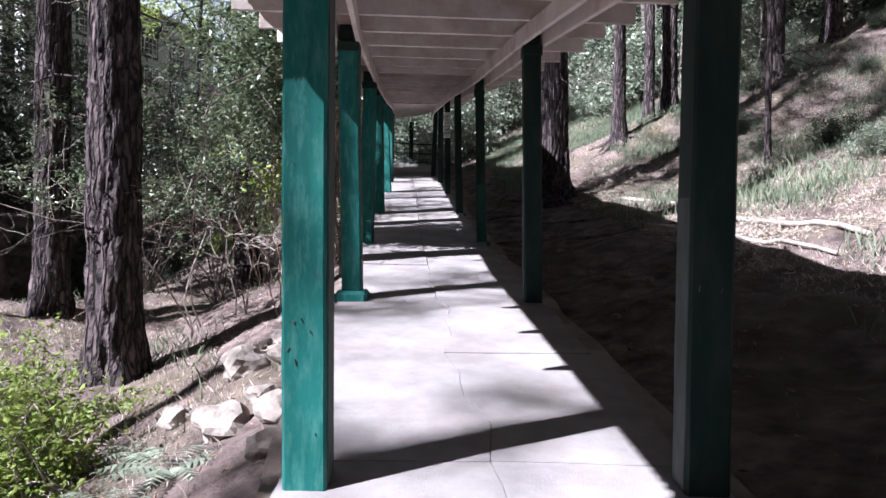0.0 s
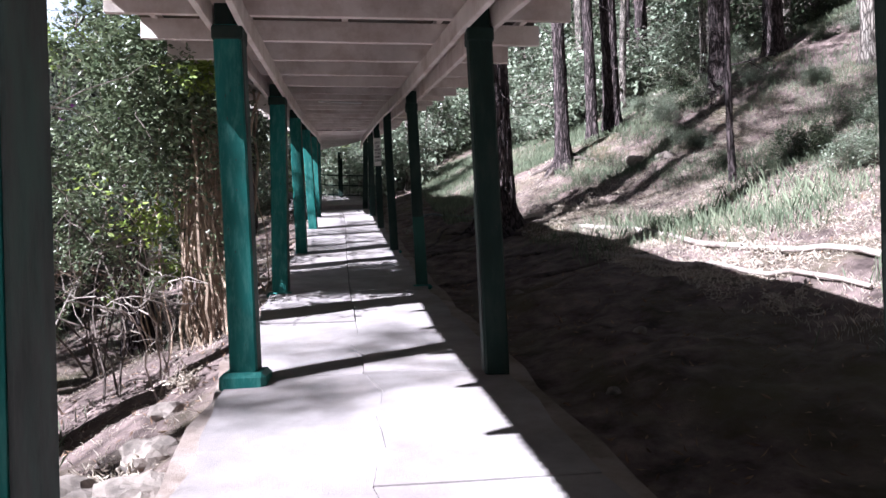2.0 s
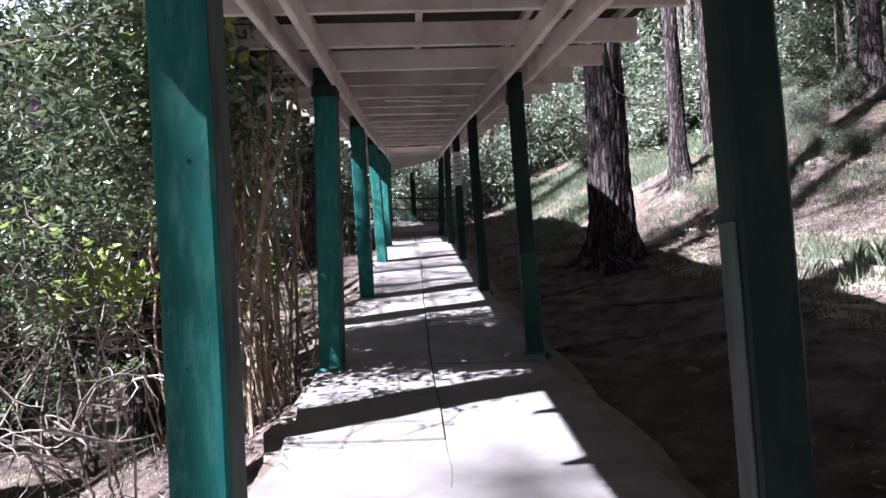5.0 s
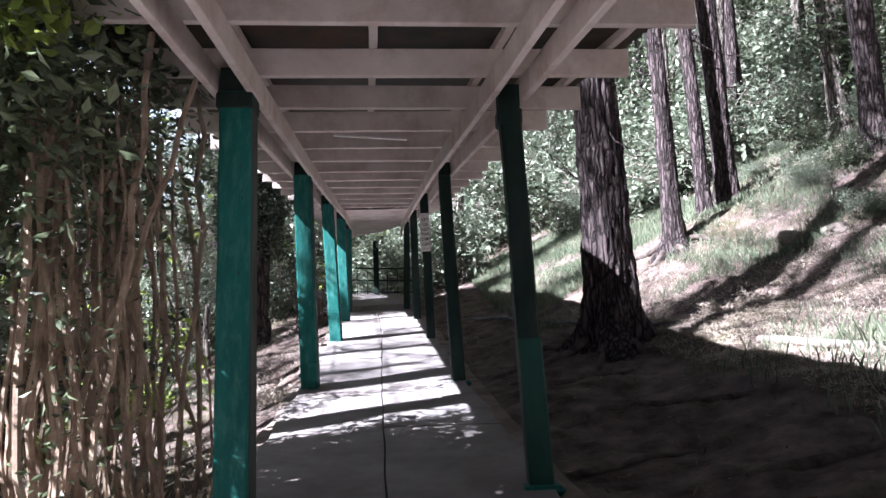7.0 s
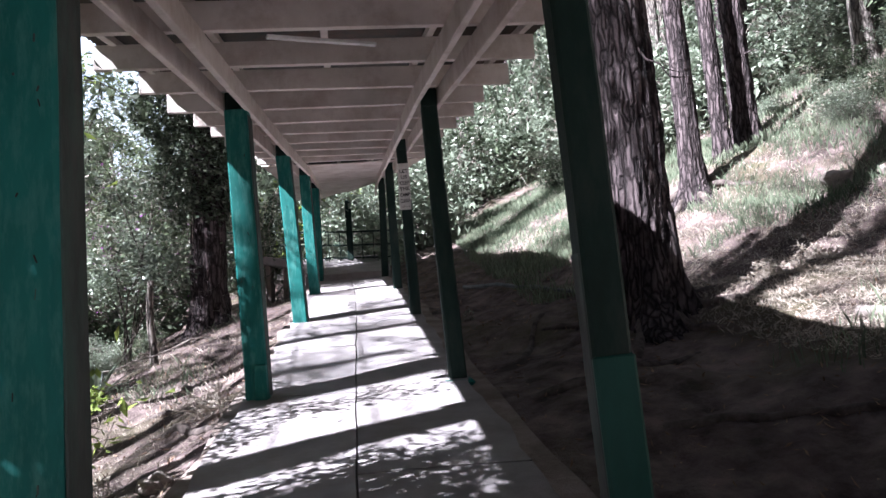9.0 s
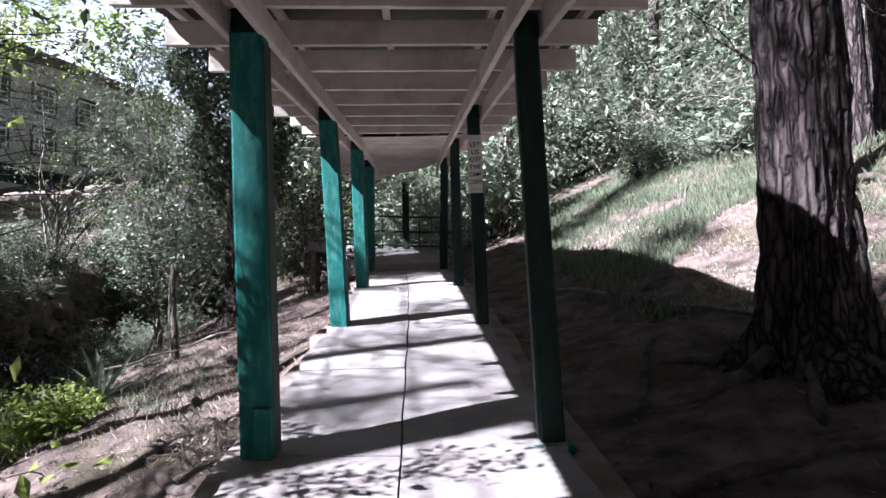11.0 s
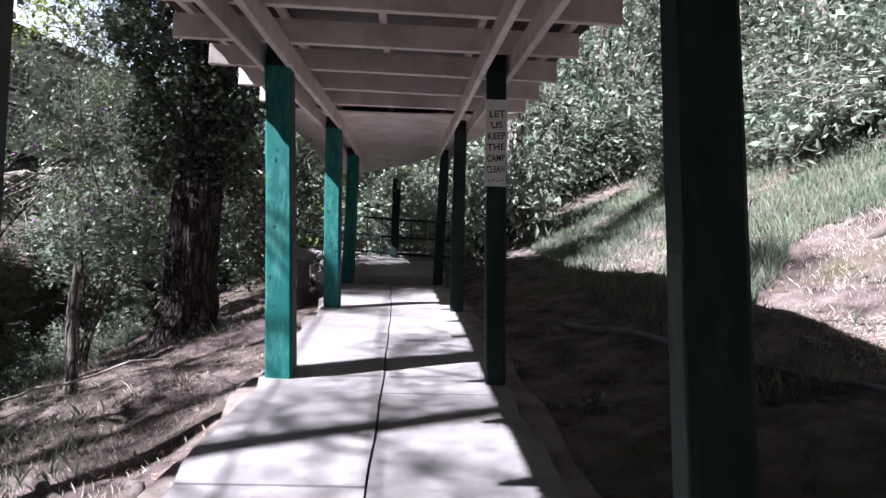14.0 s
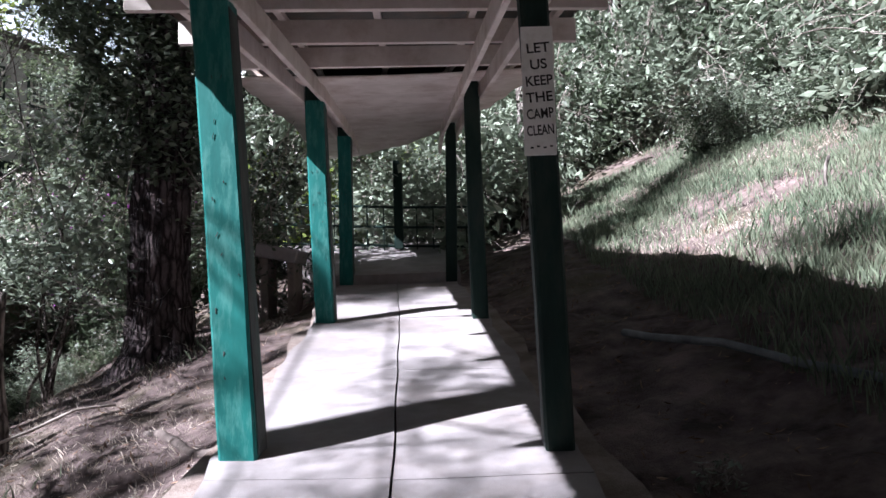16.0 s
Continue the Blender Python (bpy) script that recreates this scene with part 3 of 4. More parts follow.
def pine(name, at, r, h, lean, label, rng, mat=None, crown=40, low=0.55, dead=10, segs=40, rings=60, group="pines", flare=0.5, spread=2.4, fine=1.0):
    x, y = at
    t = thing(name, label, "tree", (x, y, float(rise(x, y))), group)
    q, mid = trunk(r, h, lean, rng, segs, rings, flare)
    q.ob("trunk", mat or BARK, t, smooth=True)
    br, nd = Geo(), Geo()
    for _ in range(dead):
        z = rng.uniform(1.2, h * low)
        a = rng.uniform(0, 6.28)
        pts = wander(mid(z), (math.cos(a), math.sin(a), rng.uniform(-0.2, 0.4)), rng.uniform(0.5, 1.4), rng, 6, 0.3)
        if not clear_of_path(pts + t.location).all():
            continue
        br.tube(pts, np.linspace(0.018, 0.004, len(pts)), 5)
        for _ in range(2):
            k = rng.integers(2, 6)
            sub = wander(pts[k], rng.normal(size=3), 0.5, rng, 4, 0.3)
            br.tube(sub, np.linspace(0.008, 0.003, len(sub)), 4)
    for _ in range(crown):
        z = h * rng.uniform(low, 1.0)
        a = rng.uniform(0, 6.28)
        ln = spread * (1.15 - z / h) * rng.uniform(0.6, 1.3) + 0.4
        pts = wander(mid(z), (math.cos(a), math.sin(a), 0.15), ln, rng, 5, 0.15, 0.02)
        br.tube(pts, np.linspace(min(0.03, 0.18 * r), min(0.008, 0.05 * r), len(pts)), 4)
        for k in range(2, 6):
            nd.leaves(pts[k] + rng.normal(0, 0.16 * fine, (34, 3)), 0.2 * fine, rng, 0.09 * fine)
    if dead or crown:
        tagged(br.ob("branch_tangle", mat or BARK, t), kind="stuff")
    if crown:
        tagged(nd.ob("crown", NEEDLE, t), kind="stuff")
    return t


def bush(name, at, size, label, rng, leaf=None, stems=14, n_leaves=2500, leaf_size=0.07, twig=None, lift=0.0, group="bushes", category="bush", bare=0.3, fall=0.03, flowers=0, crown_from=0.0, clumps=0.0):
    x, y = at
    t = thing(name, label, category, (x, y, float(rise(x, y)) + lift), group)
    br, lf, fl = Geo(), Geo(), Geo()
    ends, base = [], np.array(t.location)

    def free(p):
        return clear_of_path(p + base).all()

    for _ in range(stems):
        b = np.array((rng.normal(0, size[0] * 0.13), rng.normal(0, size[1] * 0.13), 0))
        b[2] = float(rise(x + b[0], y + b[1])) - float(rise(x, y)) - 0.05
        d = np.array((rng.normal(0, size[0] / size[2]), rng.normal(0, size[1] / size[2]), 1.4))
        pts = wander(b, d, size[2] * rng.uniform(0.75, 1.15), rng, 9, 0.22, fall)
        if not free(pts):
            continue
        r0 = 0.009 + 0.008 * size[2] / 3 if size[2] > 5 else 0.006 + 0.0045 * size[2] / 3
        br.tube(pts, np.linspace(r0, 0.004, len(pts)), 5)
        for _ in range(8):
            k = rng.integers(4 if crown_from > 0.5 else 2, len(pts))
            sub = wander(pts[k], rng.normal(size=3) + (0, 0, 0.2), 0.38 * size[2] * rng.uniform(0.4, 1.1), rng, 6, 0.3, 0.05)
            if not free(sub):
                continue
            br.tube(sub, np.linspace(0.007, 0.002, len(sub)), 4, False)
            if rng.uniform() > bare:
                ends.extend(sub[2:])
            for _ in range(3):
                s2 = wander(sub[rng.integers(1, len(sub))], rng.normal(size=3), 0.16 * size[2] * rng.uniform(0.4, 1), rng, 4, 0.3, 0.05)
                if not free(s2):
                    continue
                br.tube(s2, np.linspace(0.004, 0.0015, len(s2)), 3, False)
                if rng.uniform() > bare:
                    ends.extend(s2[1:])
    tagged(br.ob("twig_tangle", twig or TWIG, t), kind="stuff")
    ends = np.array(ends).reshape(-1, 3)
    ends = ends[ends[:, 2] > crown_from]
    if n_leaves and len(ends):
        loose = 0.9
        if clumps:
            ends, loose = ends[rng.integers(0, len(ends), max(24, int(clumps * len(ends))))], 1.5
        c = ends[rng.integers(0, len(ends), n_leaves)] + rng.normal(0, leaf_size * loose, (n_leaves, 3))
        lf.leaves(c[clear_of_path(c + base)], leaf_size, rng, 0.5, 0.3)
        tagged(lf.ob("foliage", leaf or LEAF, t), kind="stuff")
        if flowers:
            fl.leaves(ends[rng.integers(0, len(ends), flowers)] + rng.normal(0, 0.06, (flowers, 3)), leaf_size * 0.8, rng, 0.8)
            fl.ob("blossom", FLOWER, t, "small purple flowers")
    return t


R = np.random.default_rng
pine("pine_tree", (-3.42, 7.6), 0.27, 23, (-0.012, 0.0), "dark fissured pine trunk with bare broken twigs", R(1), crown=130, low=0.62, spread=5.5, dead=26, rings=110, segs=64, flare=0.35)
pine("pine_tree", (-5.4, 10.0), 0.23, 23, (-0.006, 0.01), "dark pine trunk, paler towards its mossy foot", R(2), crown=150, low=0.42, spread=5.5, dead=12, rings=80, segs=48, flare=0.4)
pine("pine_tree", (2.3, 15.3), 0.31, 17, (0.0, 0.0), "stout pine with deeply furrowed reddish bark and flared foot", R(3), crown=130, spread=4.5, dead=4, rings=130, segs=72, flare=0.55)
pine("pine_tree", (4.62, 19.3), 0.17, 15, (-0.02, 0.0), "slim pine on a bank of bared roots", R(4), crown=60, dead=6, flare=0.7, mat=BARK)
pine("pine_tree", (5.75, 20.6), 0.15, 14, (-0.03, 0.02), "slim leaning crooked pine trunk on the bank", R(5), crown=60, dead=6, flare=0.4)
pine("pine_tree", (6.45, 21.1), 0.23, 16, (0.0, 0.0), "straight dark pine trunk on the grassy bank", R(6), crown=70, dead=6, flare=0.4)
pine("pine_tree", (1.3, 29.0), 0.2, 15, (-0.02, 0.0), "pale-barked trunk at the edge of the grass", R(7), mat=BARK_PALE, crown=60, dead=4, flare=0.35)
pine("pine_tree", (-3.8, 22.8), 0.35, 13, (0.01, 0.0), "dark trunk wrapped in ivy beside the path", R(8), crown=60, dead=6, flare=0.35)
pine("pine_sapling", (6.0, 13.5), 0.06, 8, (0.0, 0.0), "thin bare sapling on the slope", R(9), crown=16, dead=8, flare=0.2, segs=16, rings=40, low=0.7, group="saplings")
pine("pine_sapling", (-6.9, 20.2), 0.07, 10.5, (0.012, 0.0), "thin young pine with sparse drooping needles", R(10), crown=170, dead=10, flare=0.2, segs=16, rings=40, low=0.2, group="saplings", spread=1.8, fine=0.7)
# the pines higher on the hillside
far_a = pine("hill_pine", (9.2, 26.0), 0.22, 17, (0.0, 0.01), "tall pine trunk standing on the wooded hillside", R(12), crown=38, dead=8, segs=20, rings=36, group="hillside pines")
far_b = pine("hill_pine", (11.5, 24.5), 0.19, 16, (-0.02, 0.0), "tall pine trunk standing on the wooded hillside", R(13), mat=BARK_PALE, crown=38, dead=8, segs=20, rings=36, group="hillside pines")
rq = R(21)
spots = [(8.0, 28.5), (10.2, 30), (12.5, 28), (13.4, 23.0), (14.5, 26), (15.5, 20), (16.5, 24), (9.3, 34), (6.4, 33), (12, 35), (18, 29), (12.5, 18.5), (15, 15.5), (19, 19), (18, 12), (22, 16), (6.0, 42), (3.0, 38), (-1.5, 40), (-5, 38), (1.0, 45),
         (21, 25), (24, 21), (16, 34), (20, 36), (9, 45), (14, 42), (25, 30), (13.5, 9.5), (17.5, 6), (22, 9), (-9, 44), (-2.5, 34), (4.5, 35), (26, 14), (11, 40), (7.6, 23.5), (8.3, 25.4), (9.8, 22.3), (10.7, 20.3), (11.9, 21.8), (12.9, 15.3), (14.2, 12.2), (8.8, 19.6), (11.2, 17.2), (15.6, 17.8), (13.2, 20.2), (16.8, 14.2), (7.4, 27.0)]
for k, (x, y) in enumerate(spots):
    s = rq.uniform(0.6, 1.15)
    m = pose(x, y, float(rise(x, y)) - 0.1, rq.uniform(-2, 2), rq.uniform(-2, 2), rq.uniform(0, 360)) @ Matrix.Diagonal((s, s, s, 1))
    copy_thing(far_a if k % 2 else far_b, m)

# unseen pines added behind and beside the walk; crowns dapple path, shade hollow
for k, (x, y) in enumerate([(-14.6, -6.4), (-12.2, 0.4), (-14.0, -3.6), (-16.4, -4.6), (-14.2, -9.0), (-7.6, 10.4), (-8.2, 12.4), (-6.9, 14.9), (-13, 9), (-15, 11.5), (-17, 9), (-14.5, 14), (-18, 13), (-16, 16.5), (-12, 6), (-11.3, 18), (-13, 17.3), (-12.4, 20), (-14.5, 20), (-13.5, 22.5)]):
    s = 0.95 + 0.06 * (k % 3) if k < 5 else 0.9
    copy_thing(far_a if k % 2 else far_b, pose(x, y, float(rise(x, y)) - 0.1, 0, 0, 67 * k) @ Matrix.Diagonal((s, s, s, 1)))

# left of the path: thicket, vines, ivy
bush("thicket", (-2.35, 8.7), (0.7, 0.9, 3.8), "tangled thicket of pale bare twigs and small leaves", R(30), twig=DEADWOOD, stems=5, n_leaves=3200, leaf_size=0.06, bare=0.3, crown_from=1.2)
bush("thicket", (-3.3, 11.0), (1.1, 1.1, 4.8), "dense leafy thicket round a dark stump", R(31), LEAF_DARK, twig=DEADWOOD, stems=9, n_leaves=6500, leaf_size=0.07, bare=0.25, crown_from=1.7)
bush("thicket", (-3.15, 9.3), (0.8, 0.8, 3.8), "pale bare twigs tangled beside the pine", R(37), LEAF, stems=3, n_leaves=3600, leaf_size=0.05, bare=0.5, crown_from=0.9)
bush("thicket", (-2.75, 11.1), (0.45, 0.45, 4.2), "dense leafy thicket beside the posts", R(33), LEAF, twig=VINE, stems=8, n_leaves=7500, leaf_size=0.08, bare=0.1, flowers=150, crown_from=2.1)
bush("thicket", (-4.9, 12.0), (0.8, 0.7, 3.6), "dense leafy thicket beside the posts", R(34), LEAF_DARK, stems=12, n_leaves=7000, leaf_size=0.08, bare=0.1, crown_from=1.5)
ivy = thing("ivy_mass", "dark ivy and creeper smothering the trunk's upper part", "ivy", (-3.8, 22.8, float(rise(-3.8, 22.8))))
ri = R(35)
n = 20000
zz = 2.0 + 5.5 * ri.uniform(0, 1, n) ** 0.8
aa = ri.uniform(0, 6.283, n)
lump = 0.35 + 0.5 * np.abs(np.sin(2.1 * zz + 1.5 * aa)) * ri.uniform(0, 1, n) ** 0.5 + 0.25 * np.clip((zz - 2) / 2, 0, 1)
q = Geo()
c = np.stack((lump * np.cos(aa) - 0.25 * np.clip((zz - 2.5) / 2, 0, 1), lump * np.sin(aa), zz), 1)
q.leaves(c, 0.1, ri, 0.6, 0.6)
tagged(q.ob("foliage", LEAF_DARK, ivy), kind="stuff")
# pale outer shell of leaves paints the ivy's sunlit highlights
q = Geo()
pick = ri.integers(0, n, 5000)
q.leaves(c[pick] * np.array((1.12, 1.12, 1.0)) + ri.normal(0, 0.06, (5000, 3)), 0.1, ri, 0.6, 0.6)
tagged(q.ob("young_foliage", LEAF_PALE, ivy, "outer leaves in a paler colour, for sunlit highlights"), kind="stuff")
q = Geo()
for k in range(46):
    a0 = ri.uniform(0, 6.283)
    p = wander((0.36 * math.cos(a0), 0.36 * math.sin(a0), ri.uniform(2.2, 5)), (math.cos(a0), math.sin(a0), -0.8), ri.uniform(0.5, 1.5), ri, 6, 0.2, 0.3)
    q.tube(p, np.linspace(0.008, 0.003, len(p)), 4, False)
tagged(q.ob("tendril_tangle", TWIG, ivy), kind="stuff")
bush("ivy_mass", (-3.0, 24.3), (0.5, 0.6, 4.2), "dark twiggy creeper beside the landing", R(36), LEAF_DARK, stems=12, n_leaves=7000, leaf_size=0.09, bare=0.2)
for k, (x, y, hh) in enumerate([(-5.9, 24.2, 5.6), (-7.4, 30.4, 10.0), (-6.2, 33.0, 8.0), (-4.0, 31.5, 7.5), (-8.5, 37, 8)]):
    wide = (0.9, 1.2, 1.7, 1.7, 1.7)[k]
    bush("broadleaf_tree", (x, y), (wide, wide, hh), "leafy tree at the edge of the hollow", R(60 + k), (LEAF_PALE, LEAF, LEAF)[k % 3], stems=(7, 9, 14, 16, 16)[k], n_leaves=(4500, 7000, 12000, 16000, 16000)[k], leaf_size=0.13, bare=0.1, crown_from=1.8, clumps=0.06, group="broadleaf trees", category="tree", twig=BARK_PALE)
bush("broadleaf_tree", (-9.7, 27.5), (1.0, 1.0, 7.6), "young tree with bright yellow-green leaves", R(66), LEAF_BRIGHT, stems=10, n_leaves=2600, leaf_size=0.16, bare=0.2, crown_from=5.3, group="broadleaf trees", category="tree", twig=BARK_PALE)
# unseen trees added to the left to shade the hollow and the house end
shade_tree = bush("broadleaf_tree", (-12.5, 15.5), (2.0, 2.0, 7.5), "dense leafy tree, unseen, added to shade the hollow and house", R(67), LEAF_DARK, stems=16, n_leaves=18000, leaf_size=0.15, bare=0.05, crown_from=1.5, group="broadleaf trees", category="tree", twig=BARK_PALE)
for k, (x, y) in enumerate([(-14.5, 18.2), (-16.2, 20.4), (-15.8, 15.6), (-30.2, 36.6)]):
    copy_thing(shade_tree, pose(x, y, float(rise(x, y)) - 0.1, 0, 0, 70 * k + 30) @ Matrix.Diagonal((1, 1, 1, 1) if k < 3 else (2.1, 2.1, 2.3, 1)))

vines = thing("vine_curtain", "curtain of brown hanging vine stems beside the posts", "vines", (-1.75, 10.6, float(rise(-1.75, 10.6))))
rv = R(40)
for k in range(76):
    g1 = Geo()
    x0, y0 = rv.normal(-0.08, 0.22), rv.uniform(-0.9, 0.8)
    zt = rv.uniform(2.3, 2.9)
    n = 12
    zz = np.linspace(-0.25, zt, n)
    bow = rv.normal(0, 0.12, 2)
    pts = np.stack((x0 + bow[0] * np.sin(zz * 1.2 + k) + rv.normal(0, 0.018, n) - 0.1 * (zz / zt), y0 + bow[1] * np.cos(zz * 1.1 + k) + rv.normal(0, 0.018, n), zz), 1)
    g1.tube(pts, rv.uniform(0.006, 0.02), 5)
    g1.ob("stem", VINE, vines)
g1 = Geo()
c = np.stack((rv.normal(-0.3, 0.3, 4500), rv.uniform(-1.6, 1.0, 4500), rv.normal(2.6, 0.4, 4500)), 1)
c = c[clear_of_path(c + np.array(vines.location), 0.12)]
g1.leaves(c, 0.08, rv, 0.45, 0.5)
c = np.stack((rv.normal(-0.75, 0.3, 4200), rv.normal(-0.75, 0.4, 4200), rv.uniform(1.5, 3.4, 4200)), 1)
c = c[clear_of_path(c + np.array(vines.location), 0.2)]
g1.leaves(c, 0.075, rv, 0.5, 0.5)
c = np.stack((rv.normal(-0.4, 0.4, 5200), rv.normal(-0.8, 0.5, 5200), rv.normal(2.95, 0.5, 5200)), 1)
c = c[clear_of_path(c + np.array(vines.location), 0.12)]
g1.leaves(c, 0.095, rv, 0.5, 0.5)
c = np.stack((rv.normal(0.1, 0.09, 500), rv.uniform(-1.2, -0.15, 500), rv.uniform(0.4, 2.8, 500)), 1)
c = c[clear_of_path(c + np.array(vines.location), 0.1)]
g1.leaves(c, 0.06, rv, 0.45, 0.5)
tagged(g1.ob("foliage", LEAF, vines), kind="stuff")
g1 = Geo()
g1.leaves(np.stack((rv.normal(0.02, 0.12, 170), rv.normal(-1.4, 0.16, 170), rv.normal(2.62, 0.1, 170)), 1), 0.11, rv, 0.5, 0.5)
g1.ob("young_leaves", LEAF_BRIGHT, vines, "bright green young leaves at the top")

# the hollow and the far bank
rb = R(50)
shrubs = [bush("shrub", (-9 - 2 * k, 20 + k), (1.5, 1.5, 2.9), "grey-green shrub in the hollow below the house", R(100 + k), (LEAF_DARK, LEAF, LEAF_PALE, LEAF_DARK)[k], stems=14, n_leaves=5500, leaf_size=0.12, bare=0.15, group="hollow shrubs", clumps=0.06) for k in range(4)]
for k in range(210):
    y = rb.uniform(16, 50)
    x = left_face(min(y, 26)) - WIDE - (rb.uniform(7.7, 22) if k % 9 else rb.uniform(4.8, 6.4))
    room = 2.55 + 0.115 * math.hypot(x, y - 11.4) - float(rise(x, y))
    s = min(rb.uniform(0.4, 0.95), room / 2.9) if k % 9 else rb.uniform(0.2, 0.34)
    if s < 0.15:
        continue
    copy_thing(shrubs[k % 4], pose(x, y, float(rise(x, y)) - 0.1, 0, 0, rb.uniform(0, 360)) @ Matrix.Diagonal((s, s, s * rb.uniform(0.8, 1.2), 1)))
# dark-leaved shrubs at the hollow's foot, coloured for its deep shade
for k in range(22):
    y = rb.uniform(16, 27)
    x = left_face(min(y, 26)) - WIDE - rb.uniform(5.6, 6.8)
    s = rb.uniform(0.3, 0.6)
    copy_thing(shrubs[0 if k % 2 else 3], pose(x, y, float(rise(x, y)) - 0.1, 0, 0, rb.uniform(0, 360)) @ Matrix.Diagonal((s, s, s, 1)))
for k in range(14):
    y = rb.uniform(9, 18)
    x = left_face(y) - rb.uniform(8, 14)
    copy_thing(shrubs[k % 3], pose(x, y, float(rise(x, y)) - 0.1, 0, 0, rb.uniform(0, 360)) @ Matrix.Diagonal((0.9, 0.9, 1.1, 1)))
# pale and dark leaf colours paint sunlit leaves and dark gaps
under = [bush("undergrowth", (5 + 3 * k, 33), (1.6, 1.6, 2.8), "sunlit pale-leaved undergrowth on the hillside", R(200 + k), (LEAF_PALE, LEAF_DARK, LEAF_PALE)[k], stems=14, n_leaves=4600, leaf_size=0.165, bare=0.15, group="hillside undergrowth", clumps=0.05) for k in range(3)]
for k in range(110):
    y = rb.uniform(28, 52)
    x = rb.uniform(-8, 18)
    s = rb.uniform(0.5, 1.5)
    copy_thing(under[k % 3], pose(x, y, float(rise(x, y)) - 0.1, 0, 0, rb.uniform(0, 360)) @ Matrix.Diagonal((s, s, s * rb.uniform(0.9, 1.5), 1)))
for k in range(26):
    y = rb.uniform(24.5, 30)
    x = 2.6 + rb.uniform(0, 8) + (30 - y) * 0.6
    s = rb.uniform(0.25, 0.6)
    copy_thing(under[k % 3], pose(x, y, float(rise(x, y)) - 0.05, 0, 0, rb.uniform(0, 360)) @ Matrix.Diagonal((s, s, s, 1)))
for k in range(60):
    d = rb.uniform(16, 40)
    a = rb.uniform(0.1, 1.15)
    x, y = d * math.sin(a) + 4, 8 + d * math.cos(a)
    s = rb.uniform(0.6, 1.3)
    copy_thing(under[1 if k % 3 else 0], pose(x, y, float(rise(x, y)) - 0.1, 0, 0, rb.uniform(0, 360)) @ Matrix.Diagonal((s, s, s, 1)))
for k in range(55):
    a, d = radians(rb.uniform(23, 45)), rb.uniform(17, 35)
    x, y = -0.3 - d * math.sin(a), 11.4 + d * math.cos(a)
    s = rb.uniform(0.12, 0.3) if d > 19 else rb.uniform(0.2, 0.4)
    copy_thing(shrubs[k % 4], pose(x, y, float(rise(x, y)) - 0.1, 0, 0, rb.uniform(0, 360)) @ Matrix.Diagonal((s * 1.3, s * 1.3, s, 1)))
for k in range(45):
    x, y = rb.uniform(6.5, 15), rb.uniform(7, 24)
    s = rb.uniform(0.12, 0.32)
    copy_thing(under[k % 3], pose(x, y, float(rise(x, y)) - 0.03, 0, 0, rb.uniform(0, 360)) @ Matrix.Diagonal((s * 1.2, s * 1.2, s, 1)))

for k, (x, y, hh) in enumerate([(-0.2, 29.6, 2.6), (-1.9, 29.9, 3.0), (-1.0, 31.6, 3.8), (-3.2, 29.2, 2.4)]):
    bush("leafy_shrub", (x, y), (1.2, 1.0, hh), "sunlit yellow-green shrub beyond the landing", R(600 + k), LEAF_BRIGHT if k % 2 else LEAF_PALE, stems=14, n_leaves=3000, leaf_size=0.13, bare=0.2, group="shrubs beyond the landing", category="shrub")
# unseen woods added behind the start, closing the place against sky and bounced light
for k in range(34):
    a, d = radians(rb.uniform(60, 232)), rb.uniform(7, 15)
    x, y = d * math.sin(a) + 0.8, d * math.cos(a) - 1.5
    if abs(x - 1.0) < 3.0:
        y -= 5.0
    s = rb.uniform(1.2, 2.0)
    copy_thing(shrubs[0 if k % 2 else 3], pose(x, y, float(rise(x, y)) - 0.1, 0, 0, rb.uniform(0, 360)) @ Matrix.Diagonal((s, s, s, 1)))

# ---- far woods ----
rw = R(70)
fw = Geo()
n = 60000
az = rw.uniform(-0.75, 1.35, n)
dd = rw.uniform(38, 75, n)
cx, cy = dd * np.sin(az), 10 + dd * np.cos(az)
ok = ~((az < -0.3) & (dd < 62))
clump = np.sin(cx * 0.9) * np.sin(cy * 0.8) + rw.normal(0, 0.5, n)
cz = rise(cx, cy) + rw.uniform(0, 1, n) ** 0.8 * np.where(az < -0.25, 6, 17) + 0.6 * clump
fw.leaves(np.stack((cx, cy, cz), 1)[ok & (az > -0.25)], 0.7, rw, 0.6)
fw.leaves(np.stack((cx, cy, cz), 1)[ok & (az <= -0.25)], 0.35, rw, 0.6)
tagged(fw.ob("far_woods", LEAF_PALE), "sunlit leafage of the woods beyond", "woods", kind="stuff")

# ---- grass, litter, stones ----
rgz = R(71)


def scatter(n, x0, x1, y0, y1, keep):
    x, y = rgz.uniform(x0, x1, n), rgz.uniform(y0, y1, n)
    lf = np.interp(y, [-9] + PY + [30], [0.5] + [q[1] for q in POSTS] + [-1.9]) - WIDE
    rf = np.interp(y, [-9] + PY + [30], [2.0] + [q[2] for q in POSTS] + [-0.6]) + WIDE
    k = keep(x, y, x - rf, lf - x)
    return np.stack((x[k], y[k], rise(x[k], y[k]) - 0.01), 1)


def patch(x, y, f=1.0, s=0.0):
    return np.sin(0.9 * f * x + 1.3 + s) * np.sin(0.8 * f * y + 0.4 * x + s) + 0.6 * np.sin(2.3 * f * x - y + s) * np.sin(1.9 * f * y + s)


